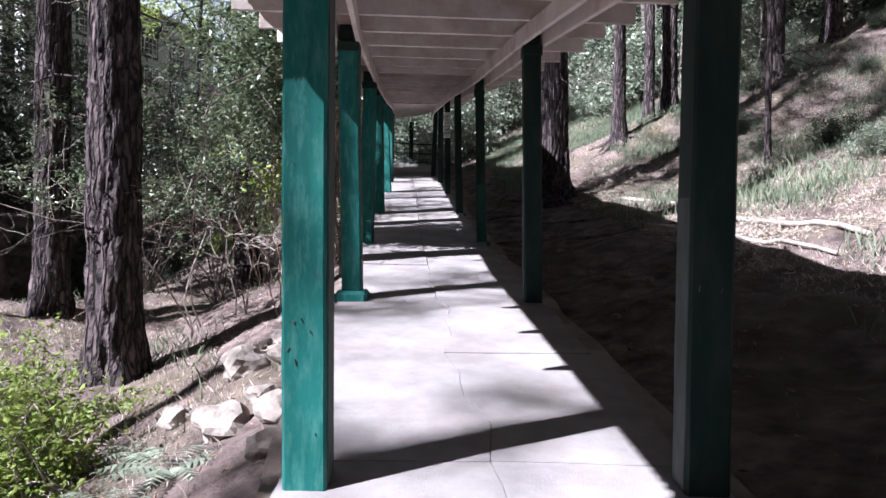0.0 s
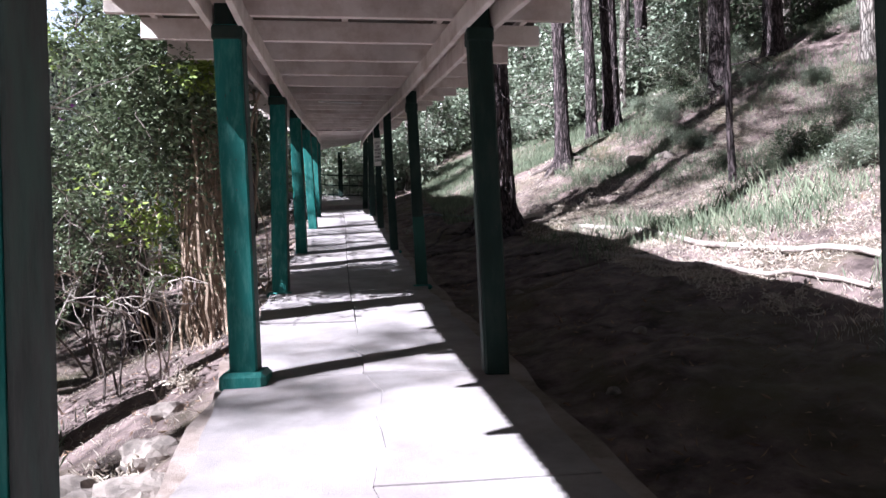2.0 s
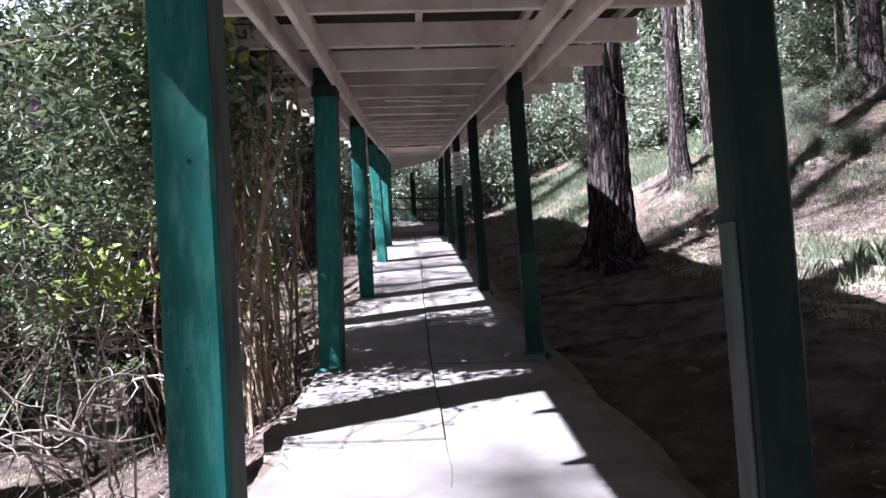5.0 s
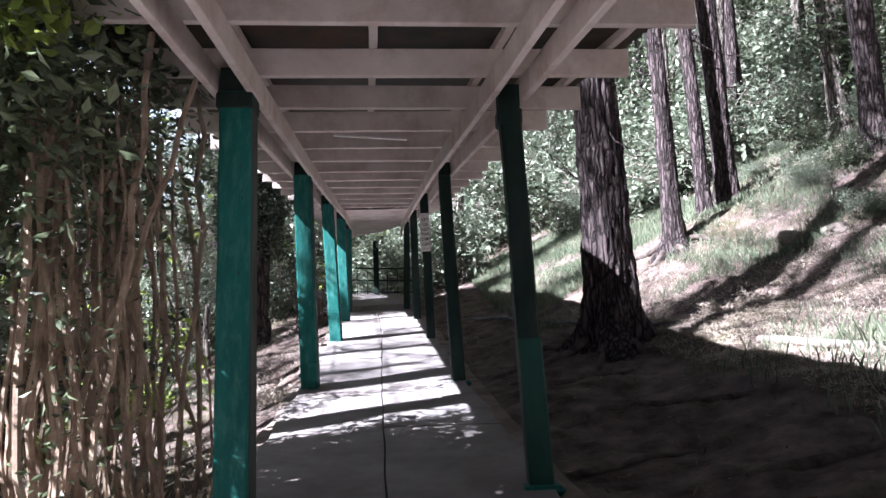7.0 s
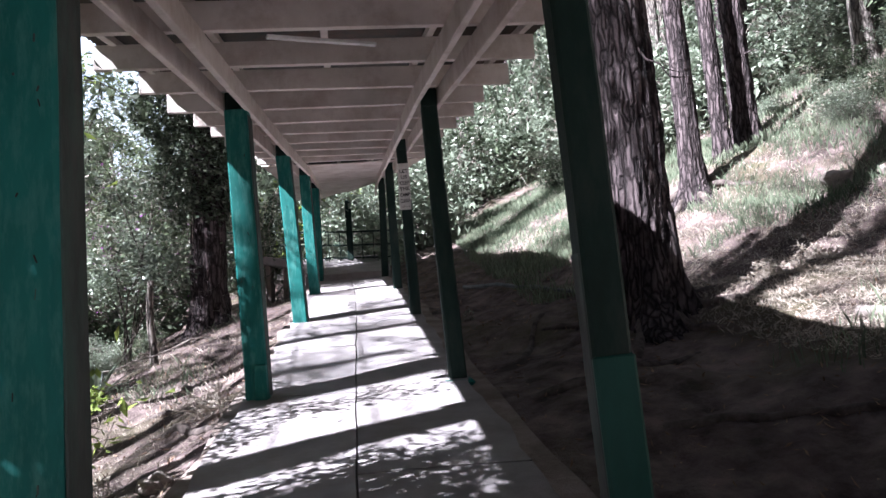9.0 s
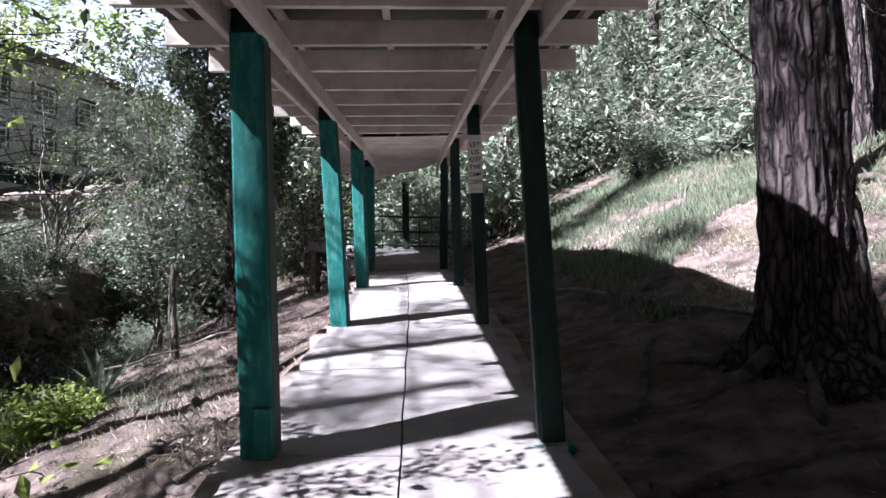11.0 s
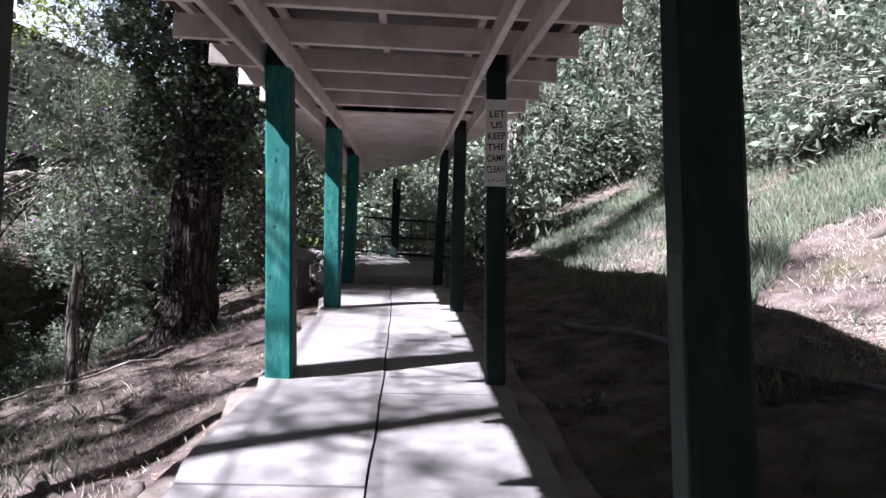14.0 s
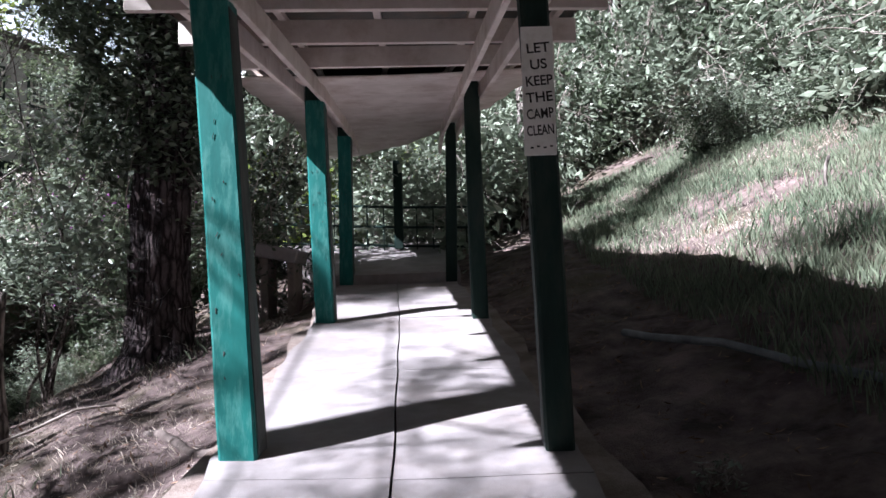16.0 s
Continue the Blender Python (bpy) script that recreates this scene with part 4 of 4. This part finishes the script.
def bared(x, y):
    """The eroded foot of the slope, where no grass holds."""
    return ((x - 3.6 + 0.3 * np.sin(2.1 * y)) / 0.95) ** 2 + ((y - 18.9) / 1.7) ** 2 < 1


gr = Geo()
gr.blades(scatter(190000, 1.5, 18, 4, 36, lambda x, y, r, l: (r > 1.9) & ~bared(x, y) & (patch(x, y) + 0.5 * np.clip((y - 20) / 3, 0, 1) + rgz.normal(0, 0.3, len(x)) > 0.95 - 0.12 * r)), 0.17, rgz, 0.009)
gr.blades(scatter(90000, 1.5, 9, 17, 31, lambda x, y, r, l: (r > 1.2) & (r < 7) & ~bared(x, y) & (patch(x, y, 1.4) + rgz.normal(0, 0.4, len(x)) > -0.2)), 0.17, rgz, 0.008)
gr.blades(scatter(9000, 2.5, 8, 5, 14, lambda x, y, r, l: (r > 3.0) & (patch(x, y, 1.2, 1) > 0.2)), 0.26, rgz, 0.01)
tagged(gr.ob("grass", GRASS), "long green grass on the slope", "grass", kind="stuff")
st = Geo()
st.blades(scatter(150000, 1.5, 12, 3, 28, lambda x, y, r, l: (r > 2.2) & (patch(x, y, 1.1, 2) + rgz.normal(0, 0.4, len(x)) > -0.1)), 0.06, rgz, 0.0045, 0.8)
st.blades(scatter(80000, -9, 0, 3, 26, lambda x, y, r, l: (l > 0.5) & (l < 6) & (patch(x, y, 1.3, 3) + rgz.normal(0, 0.3, len(x)) > 0.1)), 0.06, rgz, 0.0045, 0.8)
tagged(st.ob("dry_grass", STRAW), "thin straw-coloured dry grass", "grass", kind="stuff")
sl = Geo()
sl.leaves(scatter(210000, 1.5, 10, 8, 18.2, lambda x, y, r, l: (r > 2.2) & (r < 9) & (patch(x, y, 0.9, 2) + rgz.normal(0, 0.5, len(x)) > -0.7)) + np.array((0, 0, 0.02)), 0.06, rgz, 0.13)
sl.leaves(scatter(60000, -6, 0, 4, 21, lambda x, y, r, l: (l > 0.25) & (l < 5) & (patch(x, y, 1.5, 4) + rgz.normal(0, 0.4, len(x)) > -0.2)) + np.array((0, 0, 0.015)), 0.05, rgz, 0.12)
tagged(sl.ob("straw_litter", STRAW), "bleached needles and straw matted on the slope", "straw", kind="stuff")
lt = Geo()
lt.leaves(scatter(26000, -7, 9, 0, 27, lambda x, y, r, l: (r > 0.2) | (l > 0.1)) + np.array((0, 0, 0.015)), 0.06, rgz, 0.25)
tagged(lt.ob("leaf_litter", LITTER), "fallen leaves, needles and twigs on the soil", "leaf litter", kind="stuff")
gl = Geo()
gl.blades(scatter(26000, -9, 0, 3, 24, lambda x, y, r, l: (l > 0.9) & (l < 7) & (patch(x, y, 1.6, 5) + rgz.normal(0, 0.3, len(x)) > 0.6)), 0.15, rgz, 0.01, 0.5)
tagged(gl.ob("verge_grass", GRASS), "short green grass on the lower bank", "grass", kind="stuff")


def boulder(x, y, s, seed):
    r = R(seed)
    bm = bmesh.new()
    bmesh.ops.create_icosphere(bm, subdivisions=3, radius=1)
    o3 = Vector(r.uniform(-9, 9, 3))
    for v in bm.verts:
        v.co *= 1 + 0.5 * noise.noise(v.co * 1.1 + o3) + 0.16 * noise.noise(v.co * 3.2 + o3)
        v.co = Vector((v.co.x * s * 1.2, v.co.y * s, v.co.z * s * 0.75))
    me = bpy.data.meshes.new("rock")
    bm.to_mesh(me)
    bm.free()
    me.materials.append(STONE)
    o = new("rock", me)
    o.location = (x, y, float(rise(x, y)) + s * 0.25)
    o.rotation_euler = (0, 0, r.uniform(0, 6))
    return tagged(o, "rough pale stone set in the bank beside the path", "rock", "bank stones")


for k, (x, y, s) in enumerate([(-1.5, 5.6, 0.19), (-1.35, 4.5, 0.17), (-0.86, 3.75, 0.12), (-1.15, 4.75, 0.1), (-1.05, 5.3, 0.16), (-1.25, 6.1, 0.14), (-0.95, 4.3, 0.13), (-1.8, 5.0, 0.12), (-1.5, 7.3, 0.11), (-1.7, 3.4, 0.13),
                               (3.4, 9.2, 0.08), (2.1, 7.35, 0.05), (1.6, 9.8, 0.05), (1.5, 6.2, 0.04), (1.75, 8.4, 0.035), (5.8, 17.5, 0.2), (6.3, 17.1, 0.16), (-1.75, 13.2, 0.09)]):
    boulder(x, y, s, 300 + k)


def fern(x, y, s, seed, leaf=None, label="pale green fern on the bank", name="fern"):
    r = R(seed)
    t = thing(name, label, "fern", (x, y, float(rise(x, y))), "ferns")
    for k in range(9):
        a = 0.7 * k + r.uniform(-0.2, 0.2)
        q = Geo()
        ln = s * r.uniform(0.8, 1.1)
        for j in range(1, 13):
            f = j / 12
            p = np.array((math.cos(a) * ln * f, math.sin(a) * ln * f, ln * (0.75 * f - 0.65 * f * f)))
            w = ln * 0.26 * math.sin(math.pi * min(1, f * 0.9 + 0.12))
            side = np.array((-math.sin(a), math.cos(a), 0))
            fwd = np.array((math.cos(a), math.sin(a), -0.1)) * ln * 0.035
            for sg in (-1, 1):
                q.add([p - fwd, p + fwd, p + side * sg * w + fwd * 2 - (0, 0, w * 0.25)], [(0, 1, 2) if sg > 0 else (0, 2, 1)])
        q.ob("frond", leaf or LEAF_PALE, t)
    return t


fern(-1.5, 4.0, 0.42, 1)
fern(-1.62, 3.6, 0.4, 2)
fern(-1.9, 4.6, 0.3, 3)
bush("yellow_shrub", (-2.75, 4.9), (0.9, 0.9, 0.95), "low shrub with bright yellow-green leaves", R(80), LEAF_BRIGHT, stems=26, n_leaves=5000, leaf_size=0.06, bare=0.05, group="shrubs")
bush("yellow_shrub", (-3.7, 6.0), (0.8, 0.8, 0.9), "low shrub with bright yellow-green leaves", R(81), LEAF_BRIGHT, stems=22, n_leaves=3500, leaf_size=0.06, bare=0.05, group="shrubs")
for k, (x, y) in enumerate([(-4.45, 16.7), (-4.75, 17.3), (-4.2, 17.3), (-4.9, 16.5), (-4.3, 18.0), (-4.55, 18.3)]):
    bush("yellow_shrub", (x, y), (0.5, 0.5, (0.6, 0.65, 0.45, 0.6, 0.4, 0.45)[k]), "low yellow-green plants at the edge of the hollow", R(82 + k), LEAF_BRIGHT, stems=16, n_leaves=1500, leaf_size=0.08, bare=0.05, group="shrubs")
bush("path_weed", (0.66, 17.45), (0.12, 0.12, 0.2), "small weed at the foot of the post", R(88), LEAF_PALE, stems=8, n_leaves=80, leaf_size=0.05, bare=0.0, group="weeds", category="weed")
bush("leafy_sprig", (-1.85, 8.3), (0.3, 0.3, 2.0), "sprig of bright young leaves", R(89), LEAF_BRIGHT, stems=5, n_leaves=260, leaf_size=0.08, bare=0.1, group="sprigs", category="shrub", crown_from=1.4)
bush("leafy_sprig", (-2.25, 12.6), (0.14, 0.14, 2.0), "tall sprig of bright young leaves", R(90), LEAF_BRIGHT, stems=6, n_leaves=560, leaf_size=0.11, bare=0.1, group="sprigs", category="shrub", crown_from=0.4)
bush("bougainvillea", (-8.6, 30), (1.5, 1.5, 6.0), "tall shrub dotted with purple flowers", R(91), LEAF, stems=16, n_leaves=9000, leaf_size=0.12, bare=0.1, flowers=600, category="shrub")


for k, (x, y, s) in enumerate([(-1.78, 14.9, 0.3), (-1.95, 15.4, 0.22), (-2.3, 13.6, 0.22), (-1.5, 7.9, 0.25), (-1.45, 5.9, 0.2), (3.6, 15.3, 0.3), (4.3, 15.8, 0.28), (3.9, 8.6, 0.35), (3.3, 7.4, 0.25)]):
    bush("dry_tuft", (x, y), (s * 1.2, s * 1.2, s), "bleached tuft of dry grass stalks", R(500 + k), STRAW, stems=12, n_leaves=90, leaf_size=0.05, bare=0.5, twig=STRAW, group="dry tufts", category="grass tuft")


def agave(x, y, s, seed):
    r = R(seed)
    t = thing("agave", "grey-green sword-leaved plant below the bank", "plant", (x, y, float(rise(x, y))), "sword plants")
    for k in range(16):
        a = k * 2.4
        e = 0.35 + 0.05 * k
        q = Geo()
        d = np.array((math.cos(a) * math.cos(e), math.sin(a) * math.cos(e), math.sin(e)))
        side = np.array((-math.sin(a), math.cos(a), 0))
        ln = s * r.uniform(0.8, 1.1)
        v, f = [], []
        for j in range(6):
            u = j / 5
            p = d * ln * u - np.array((0, 0, 0.35 * ln * u * u * math.cos(e)))
            w = 0.05 * s * (1 - u) ** 0.7 + 0.002
            v += [p - side * w, p - np.array((0, 0, w * 0.4)), p + side * w]
        for j in range(5):
            f += [(3 * j, 3 * j + 1, 3 * j + 4, 3 * j + 3), (3 * j + 1, 3 * j + 2, 3 * j + 5, 3 * j + 4)]
        q.add(v, f)
        q.ob("blade", LEAF_PALE, t)


agave(-4.4, 18.9, 0.95, 1)
agave(-4.85, 18.5, 0.8, 2)


def log(name, pts, r, mat, label, cat="log"):
    q = Geo()
    c = np.array(pts, float)
    f = np.linspace(0, 1, 14)
    idx = np.linspace(0, 1, len(c))
    p = np.stack([np.interp(f, idx, c[:, i]) for i in range(3)], 1)
    p[:, 2] = rise(p[:, 0], p[:, 1]) + p[:, 2] + 0.02 * np.sin(9 * f)
    p[:, 0] += 0.02 * np.sin(7 * f + r)
    q.tube(p, r * (1 - 0.3 * f), 9)
    return tagged(q.ob(name, mat, smooth=True), label, cat)


log("fallen_pole", [(3.3, 13.6, 0.04), (3.75, 12.2, 0.04), (4.25, 9.4, 0.05), (4.4, 7.5, 0.05)], 0.045, TWIG, "pale weathered pole lying on the slope")
log("fallen_pole", [(3.0, 11.0, 0.03), (3.6, 9.0, 0.03), (3.9, 7.2, 0.03)], 0.03, TWIG, "pale weathered pole lying on the slope")
log("pipe", [(0.95, 20.0, 0.05), (1.5, 18.6, 0.05), (1.95, 17.4, 0.05), (2.6, 16.0, 0.05)], 0.03, PIPE, "grey-blue water pipe lying on the ground", "pipe")
for k, (x, y, a) in enumerate([(1.3, 11.3, 0.3), (1.9, 12.3, -0.5), (1.5, 13.8, 0.2), (1.2, 15.6, 1.2), (2.6, 10.6, 0.1), (-1.9, 14.6, -0.9), (-2.3, 15.6, -0.8), (-1.75, 16.4, -1.1), (-2.6, 17.2, -0.8), (-2.0, 18.8, -0.9), (-1.6, 12.6, -1.0), (-1.35, 6.3, -0.8)]):
    ln = 0.5 + 0.1 * (k % 5)
    log("root", [(x - ln * math.cos(a), y - ln * math.sin(a), -0.02), (x, y, 0.02), (x + ln * math.cos(a), y + ln * math.sin(a), -0.03)], 0.035 + 0.006 * (k % 3), DEADWOOD, "bared tree root crossing the soil", "root")
# roots of the stout pine and of the bank pine
for cx, cy, n0, ln in ((2.22, 15.3, 8, 1.0), (4.62, 19.3, 6, 0.9)):
    for k in range(n0):
        a = 6.283 * k / n0 + 0.3
        log("root", [(cx + 0.28 * math.cos(a), cy + 0.28 * math.sin(a), 0.1), (cx + 0.6 * ln * math.cos(a + 0.15), cy + 0.6 * ln * math.sin(a + 0.15), 0.03), (cx + ln * math.cos(a + 0.1), cy + ln * math.sin(a + 0.1), -0.04)], 0.06, DEADWOOD, "bared root at a pine's foot", "root")
log("stump", [(-3.2, 11.9, -0.1), (-3.25, 11.9, 1.9)], 0.24, BARK, "dark old trunk half hidden in the thicket", "tree stump")
log("stake", [(3.6, 22.0, -0.1), (3.66, 22.0, 0.42)], 0.025, BARK_PALE, "short bleached stake in the grass", "stake")
log("pale_post", [(-4.05, 20.2, -0.2), (-4.05, 20.2, 1.3)], 0.07, BARK_PALE, "pale bare post at the edge of the hollow", "post")
log("fallen_branch", [(-4.9, 19.6, 0.25), (-3.2, 20.4, 0.1)], 0.016, TWIG, "pale branch leaning over the hollow", "branch")

# ---- sign ----
sx, sy, sz = 0.052, POSTS[5][0] - RIGHT_WIDE[5] / 2 - 0.009, 4.27
sign = thing("sign_board", "white board painted with black capitals, nailed to a post", "sign", (sx, sy, sz))
s = Geo()
s.box((0, 0, -0.305), (0.15, 0.014, 0.61), bevel=0.003)
s.ob("board", WHITE, sign)
for k, word in enumerate(("LET", "US", "KEEP", "THE", "CAMP", "CLEAN")):
    cu = bpy.data.curves.new("lettering", "FONT")
    cu.body, cu.size, cu.align_x, cu.extrude, cu.offset = word, 0.078, "CENTER", 0.0008, 0.0012
    tmp = bpy.data.objects.new("lettering", cu)
    scene.collection.objects.link(tmp)
    bpy.context.view_layer.update()
    me = bpy.data.meshes.new_from_object(tmp.evaluated_get(bpy.context.evaluated_depsgraph_get()))
    bpy.data.objects.remove(tmp)
    me.materials.clear()
    me.materials.append(INK)
    o = new("word", me)
    o.parent = sign
    squeeze = min(0.9, 0.125 / max(0.01, max(v.co.x for v in me.vertices) - min(v.co.x for v in me.vertices)))
    o.matrix_basis = pose(0.004, -0.0085, -0.125 - 0.078 * k, 90, -4, 0) @ Matrix.Diagonal((squeeze, 0.85, 1, 1))
# scratches at the board's foot
s = Geo()
for k in range(4):
    s.box((-0.04 + 0.03 * k, -0.0085, -0.575 + 0.006 * (k % 2)), (0.014, 0.002, 0.008), bevel=0.0005)
s.ob("illegible_line", INK, sign)

# ---- concrete trough beyond the posts ----
bench = thing("concrete_bench", "sunlit concrete ledge on a short leg by the landing", "bench", (-2.62, 24.0, float(rise(-2.62, 24.0))))
zb = 3.72 - float(rise(-2.62, 24.0))
s = Geo()
s.box((0, 0, zb - 0.1), (0.55, 0.7, 0.18), Matrix.Rotation(0.2, 3, "Y"), 0.02)
s.ob("slab", CONCRETE, bench)
for dx in (-0.18, 0.17):
    s = Geo()
    s.box((dx, 0, (zb - 0.2) / 2), (0.1, 0.5, zb - 0.1), bevel=0.015)
    s.ob("leg", CONCRETE_DARK, bench)

# ---- retaining wall of field stones below the house ----
wall_thing = thing("stone_wall", "low dry-stone retaining wall below the house", "wall")
rs = R(95)
stone_meshes = []
for k in range(5):
    bm = bmesh.new()
    bmesh.ops.create_icosphere(bm, subdivisions=1, radius=1)
    for v in bm.verts:
        v.co *= 1 + 0.35 * noise.noise(v.co + Vector((k * 5, 0, 0)))
    me = bpy.data.meshes.new("stone")
    bm.to_mesh(me)
    bm.free()
    me.materials.append(STONE)
    stone_meshes.append(me)
A, B = np.array((-15.5, 30.0)), np.array((-10.5, 41.0))
for k in range(270):
    f, lv = rs.uniform(), rs.integers(0, 5)
    p = A + (B - A) * f
    o = new("stone", stone_meshes[k % 5])
    o.parent = wall_thing
    z = float(rise(p[0], p[1]))
    o.matrix_basis = pose(p[0] + rs.normal(0, 0.05), p[1], z + 0.15 + 0.27 * lv, 0, 0, rs.uniform(0, 360)) @ Matrix.Diagonal((rs.uniform(0.2, 0.36), rs.uniform(0.2, 0.36), rs.uniform(0.13, 0.2), 1))
# same stones recoloured dark to stand in for shade
shaded_meshes = [me.copy() for me in stone_meshes]
for me in shaded_meshes:
    me.materials[0] = STONE_SHADED
hollow_wall = thing("stone_wall", "mossy stone retaining wall along the hollow, shade put into its colour", "wall")
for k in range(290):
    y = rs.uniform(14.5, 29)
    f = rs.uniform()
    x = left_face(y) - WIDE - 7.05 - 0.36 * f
    o = new("stone", shaded_meshes[k % 5])
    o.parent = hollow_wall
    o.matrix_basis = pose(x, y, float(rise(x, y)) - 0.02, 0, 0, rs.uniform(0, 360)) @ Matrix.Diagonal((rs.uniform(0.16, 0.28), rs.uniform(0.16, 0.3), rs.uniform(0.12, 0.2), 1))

# ---- house ----
HA, HB = Vector((-22.4, 38.8, 0)), Vector((-17.4, 54.6, 0))
run = (HB - HA).length
ang = math.atan2(HB.y - HA.y, HB.x - HA.x)
house = thing("house", "two-storey white house with a dark pitched roof and small-paned windows", "house", (HA.x, HA.y, 8.8))
house.rotation_euler = (0, 0, ang)


def hbox(name, c, size, mat, parent, label="", bevel=0.01, rot=None):
    q = Geo()
    q.box(c, size, rot, bevel)
    return q.ob(name, mat, parent, label)


hbox("wall", (run / 2, 4.0, 2.5), (run, 8.0, 7.4), WALL, house)
hbox("fascia", (run / 2, -0.62, 6.25), (run + 1.2, 0.05, 0.22), ROOF, house)
q = Geo()
q.add([(-0.6, -0.7, 6.2), (run + 0.6, -0.7, 6.2), (run + 0.6, 4, 8.4), (-0.6, 4, 8.4), (-0.6, 8.7, 6.2), (run + 0.6, 8.7, 6.2), (-0.6, -0.7, 6.05), (run + 0.6, -0.7, 6.05), (-0.6, 8.7, 6.05), (run + 0.6, 8.7, 6.05)],
      [(0, 1, 2, 3), (3, 2, 5, 4), (0, 3, 4), (1, 5, 2), (6, 8, 9, 7), (0, 6, 7, 1), (4, 5, 9, 8), (0, 4, 8, 6), (1, 7, 9, 5)])
roof = q.ob("roof", ROOF, house)
hbox("chimney", (1.2, 2.6, 8.3), (0.8, 0.8, 1.9), ROOF, roof)
for row, zc in ((0, 2.1), (1, 4.2)):
    for k in range(6):
        xc = 1.5 + k * (run - 3.0) / 5
        hbox("window_surround", (xc, -0.015, zc), (1.55, 0.05, 1.55), GREEN_SHADE_DARK, house, "dark surround of a window")
        fr = hbox("window", (xc, -0.03, zc), (1.25, 0.08, 1.25), WHITE, house, "white-framed window of small panes")
        for i in range(3):
            for j in range(3):
                hbox("pane", (xc - 0.37 + 0.37 * i, -0.075, zc - 0.37 + 0.37 * j), (0.3, 0.02, 0.3), GLASS, fr, bevel=0.002)
for zc in (2.1, 4.2):
    for yc in (2.2, 5.6):
        fr = hbox("window", (-0.03, yc, zc), (0.08, 1.25, 1.25), WHITE, house, "white-framed window of small panes")
        for i in range(3):
            for j in range(3):
                hbox("pane", (-0.075, yc - 0.37 + 0.37 * i, zc - 0.37 + 0.37 * j), (0.02, 0.3, 0.3), GLASS, fr, bevel=0.002)
hbox("plinth_band", (run / 2, -0.02, 0.25), (run, 0.06, 0.9), GREEN_SHADE_DARK, house)

# ---- overhead cables ----
for k, (a, b) in enumerate((((-12, 40, 17), (-4.6, 9.0, 5.4)), ((-12, 40.6, 17.8), (-4.4, 9.0, 5.9)))):
    s = Geo()
    f = np.linspace(0, 1, 16)[:, None]
    p = np.array(a) * (1 - f) + np.array(b) * f
    p[:, 2] -= 0.6 * np.sin(np.pi * f[:, 0])
    s.tube(p, 0.012, 5)
    tagged(s.ob("cable", INK), "black overhead cable sagging between the trees", "cable", "cables")

# ---- glowing sheet beyond the house, standing in for the bright sky ----
q = Geo()
nu, nv = 24, 10
verts = []
for j in range(nv + 1):
    for i in range(nu + 1):
        a = radians(8 + 62 * i / nu)
        e = radians(4 + 44 * j / nv)
        verts.append((-600 * math.sin(a) * math.cos(e), 600 * math.cos(a) * math.cos(e), 600 * math.sin(e)))
q.add(verts, [(j * (nu + 1) + i, j * (nu + 1) + i + 1, (j + 1) * (nu + 1) + i + 1, (j + 1) * (nu + 1) + i) for j in range(nv) for i in range(nu)])
sky_glow_mat = bpy.data.materials.new("sky_glow")
sky_glow_mat.use_nodes = True
ct = sky_glow_mat.node_tree
ct.nodes.remove(ct.nodes["Principled BSDF"])
em = ct.nodes.new("ShaderNodeEmission")
nz = ct.nodes.new("ShaderNodeTexNoise")
nz.inputs["Scale"].default_value, nz.inputs["Detail"].default_value = 0.006, 6
tcn = ct.nodes.new("ShaderNodeTexCoord")
ct.links.new(tcn.outputs["Object"], nz.inputs["Vector"])
rmp = ct.nodes.new("ShaderNodeValToRGB")
rmp.color_ramp.elements[0].position, rmp.color_ramp.elements[1].position = 0.38, 0.56
rmp.color_ramp.elements[0].color, rmp.color_ramp.elements[1].color = (0.62, 0.78, 1.0, 1), (1, 1, 1, 1)
ct.links.new(nz.outputs[0], rmp.inputs[0])
ct.links.new(rmp.outputs[0], em.inputs[0])
em.inputs[1].default_value = 0.42
ct.links.new(em.outputs[0], ct.nodes["Material Output"].inputs[0])
tagged(q.ob("backdrop", sky_glow_mat, smooth=True), "glowing white and pale blue sheet standing in for the bright sky", "sky", kind="structure")
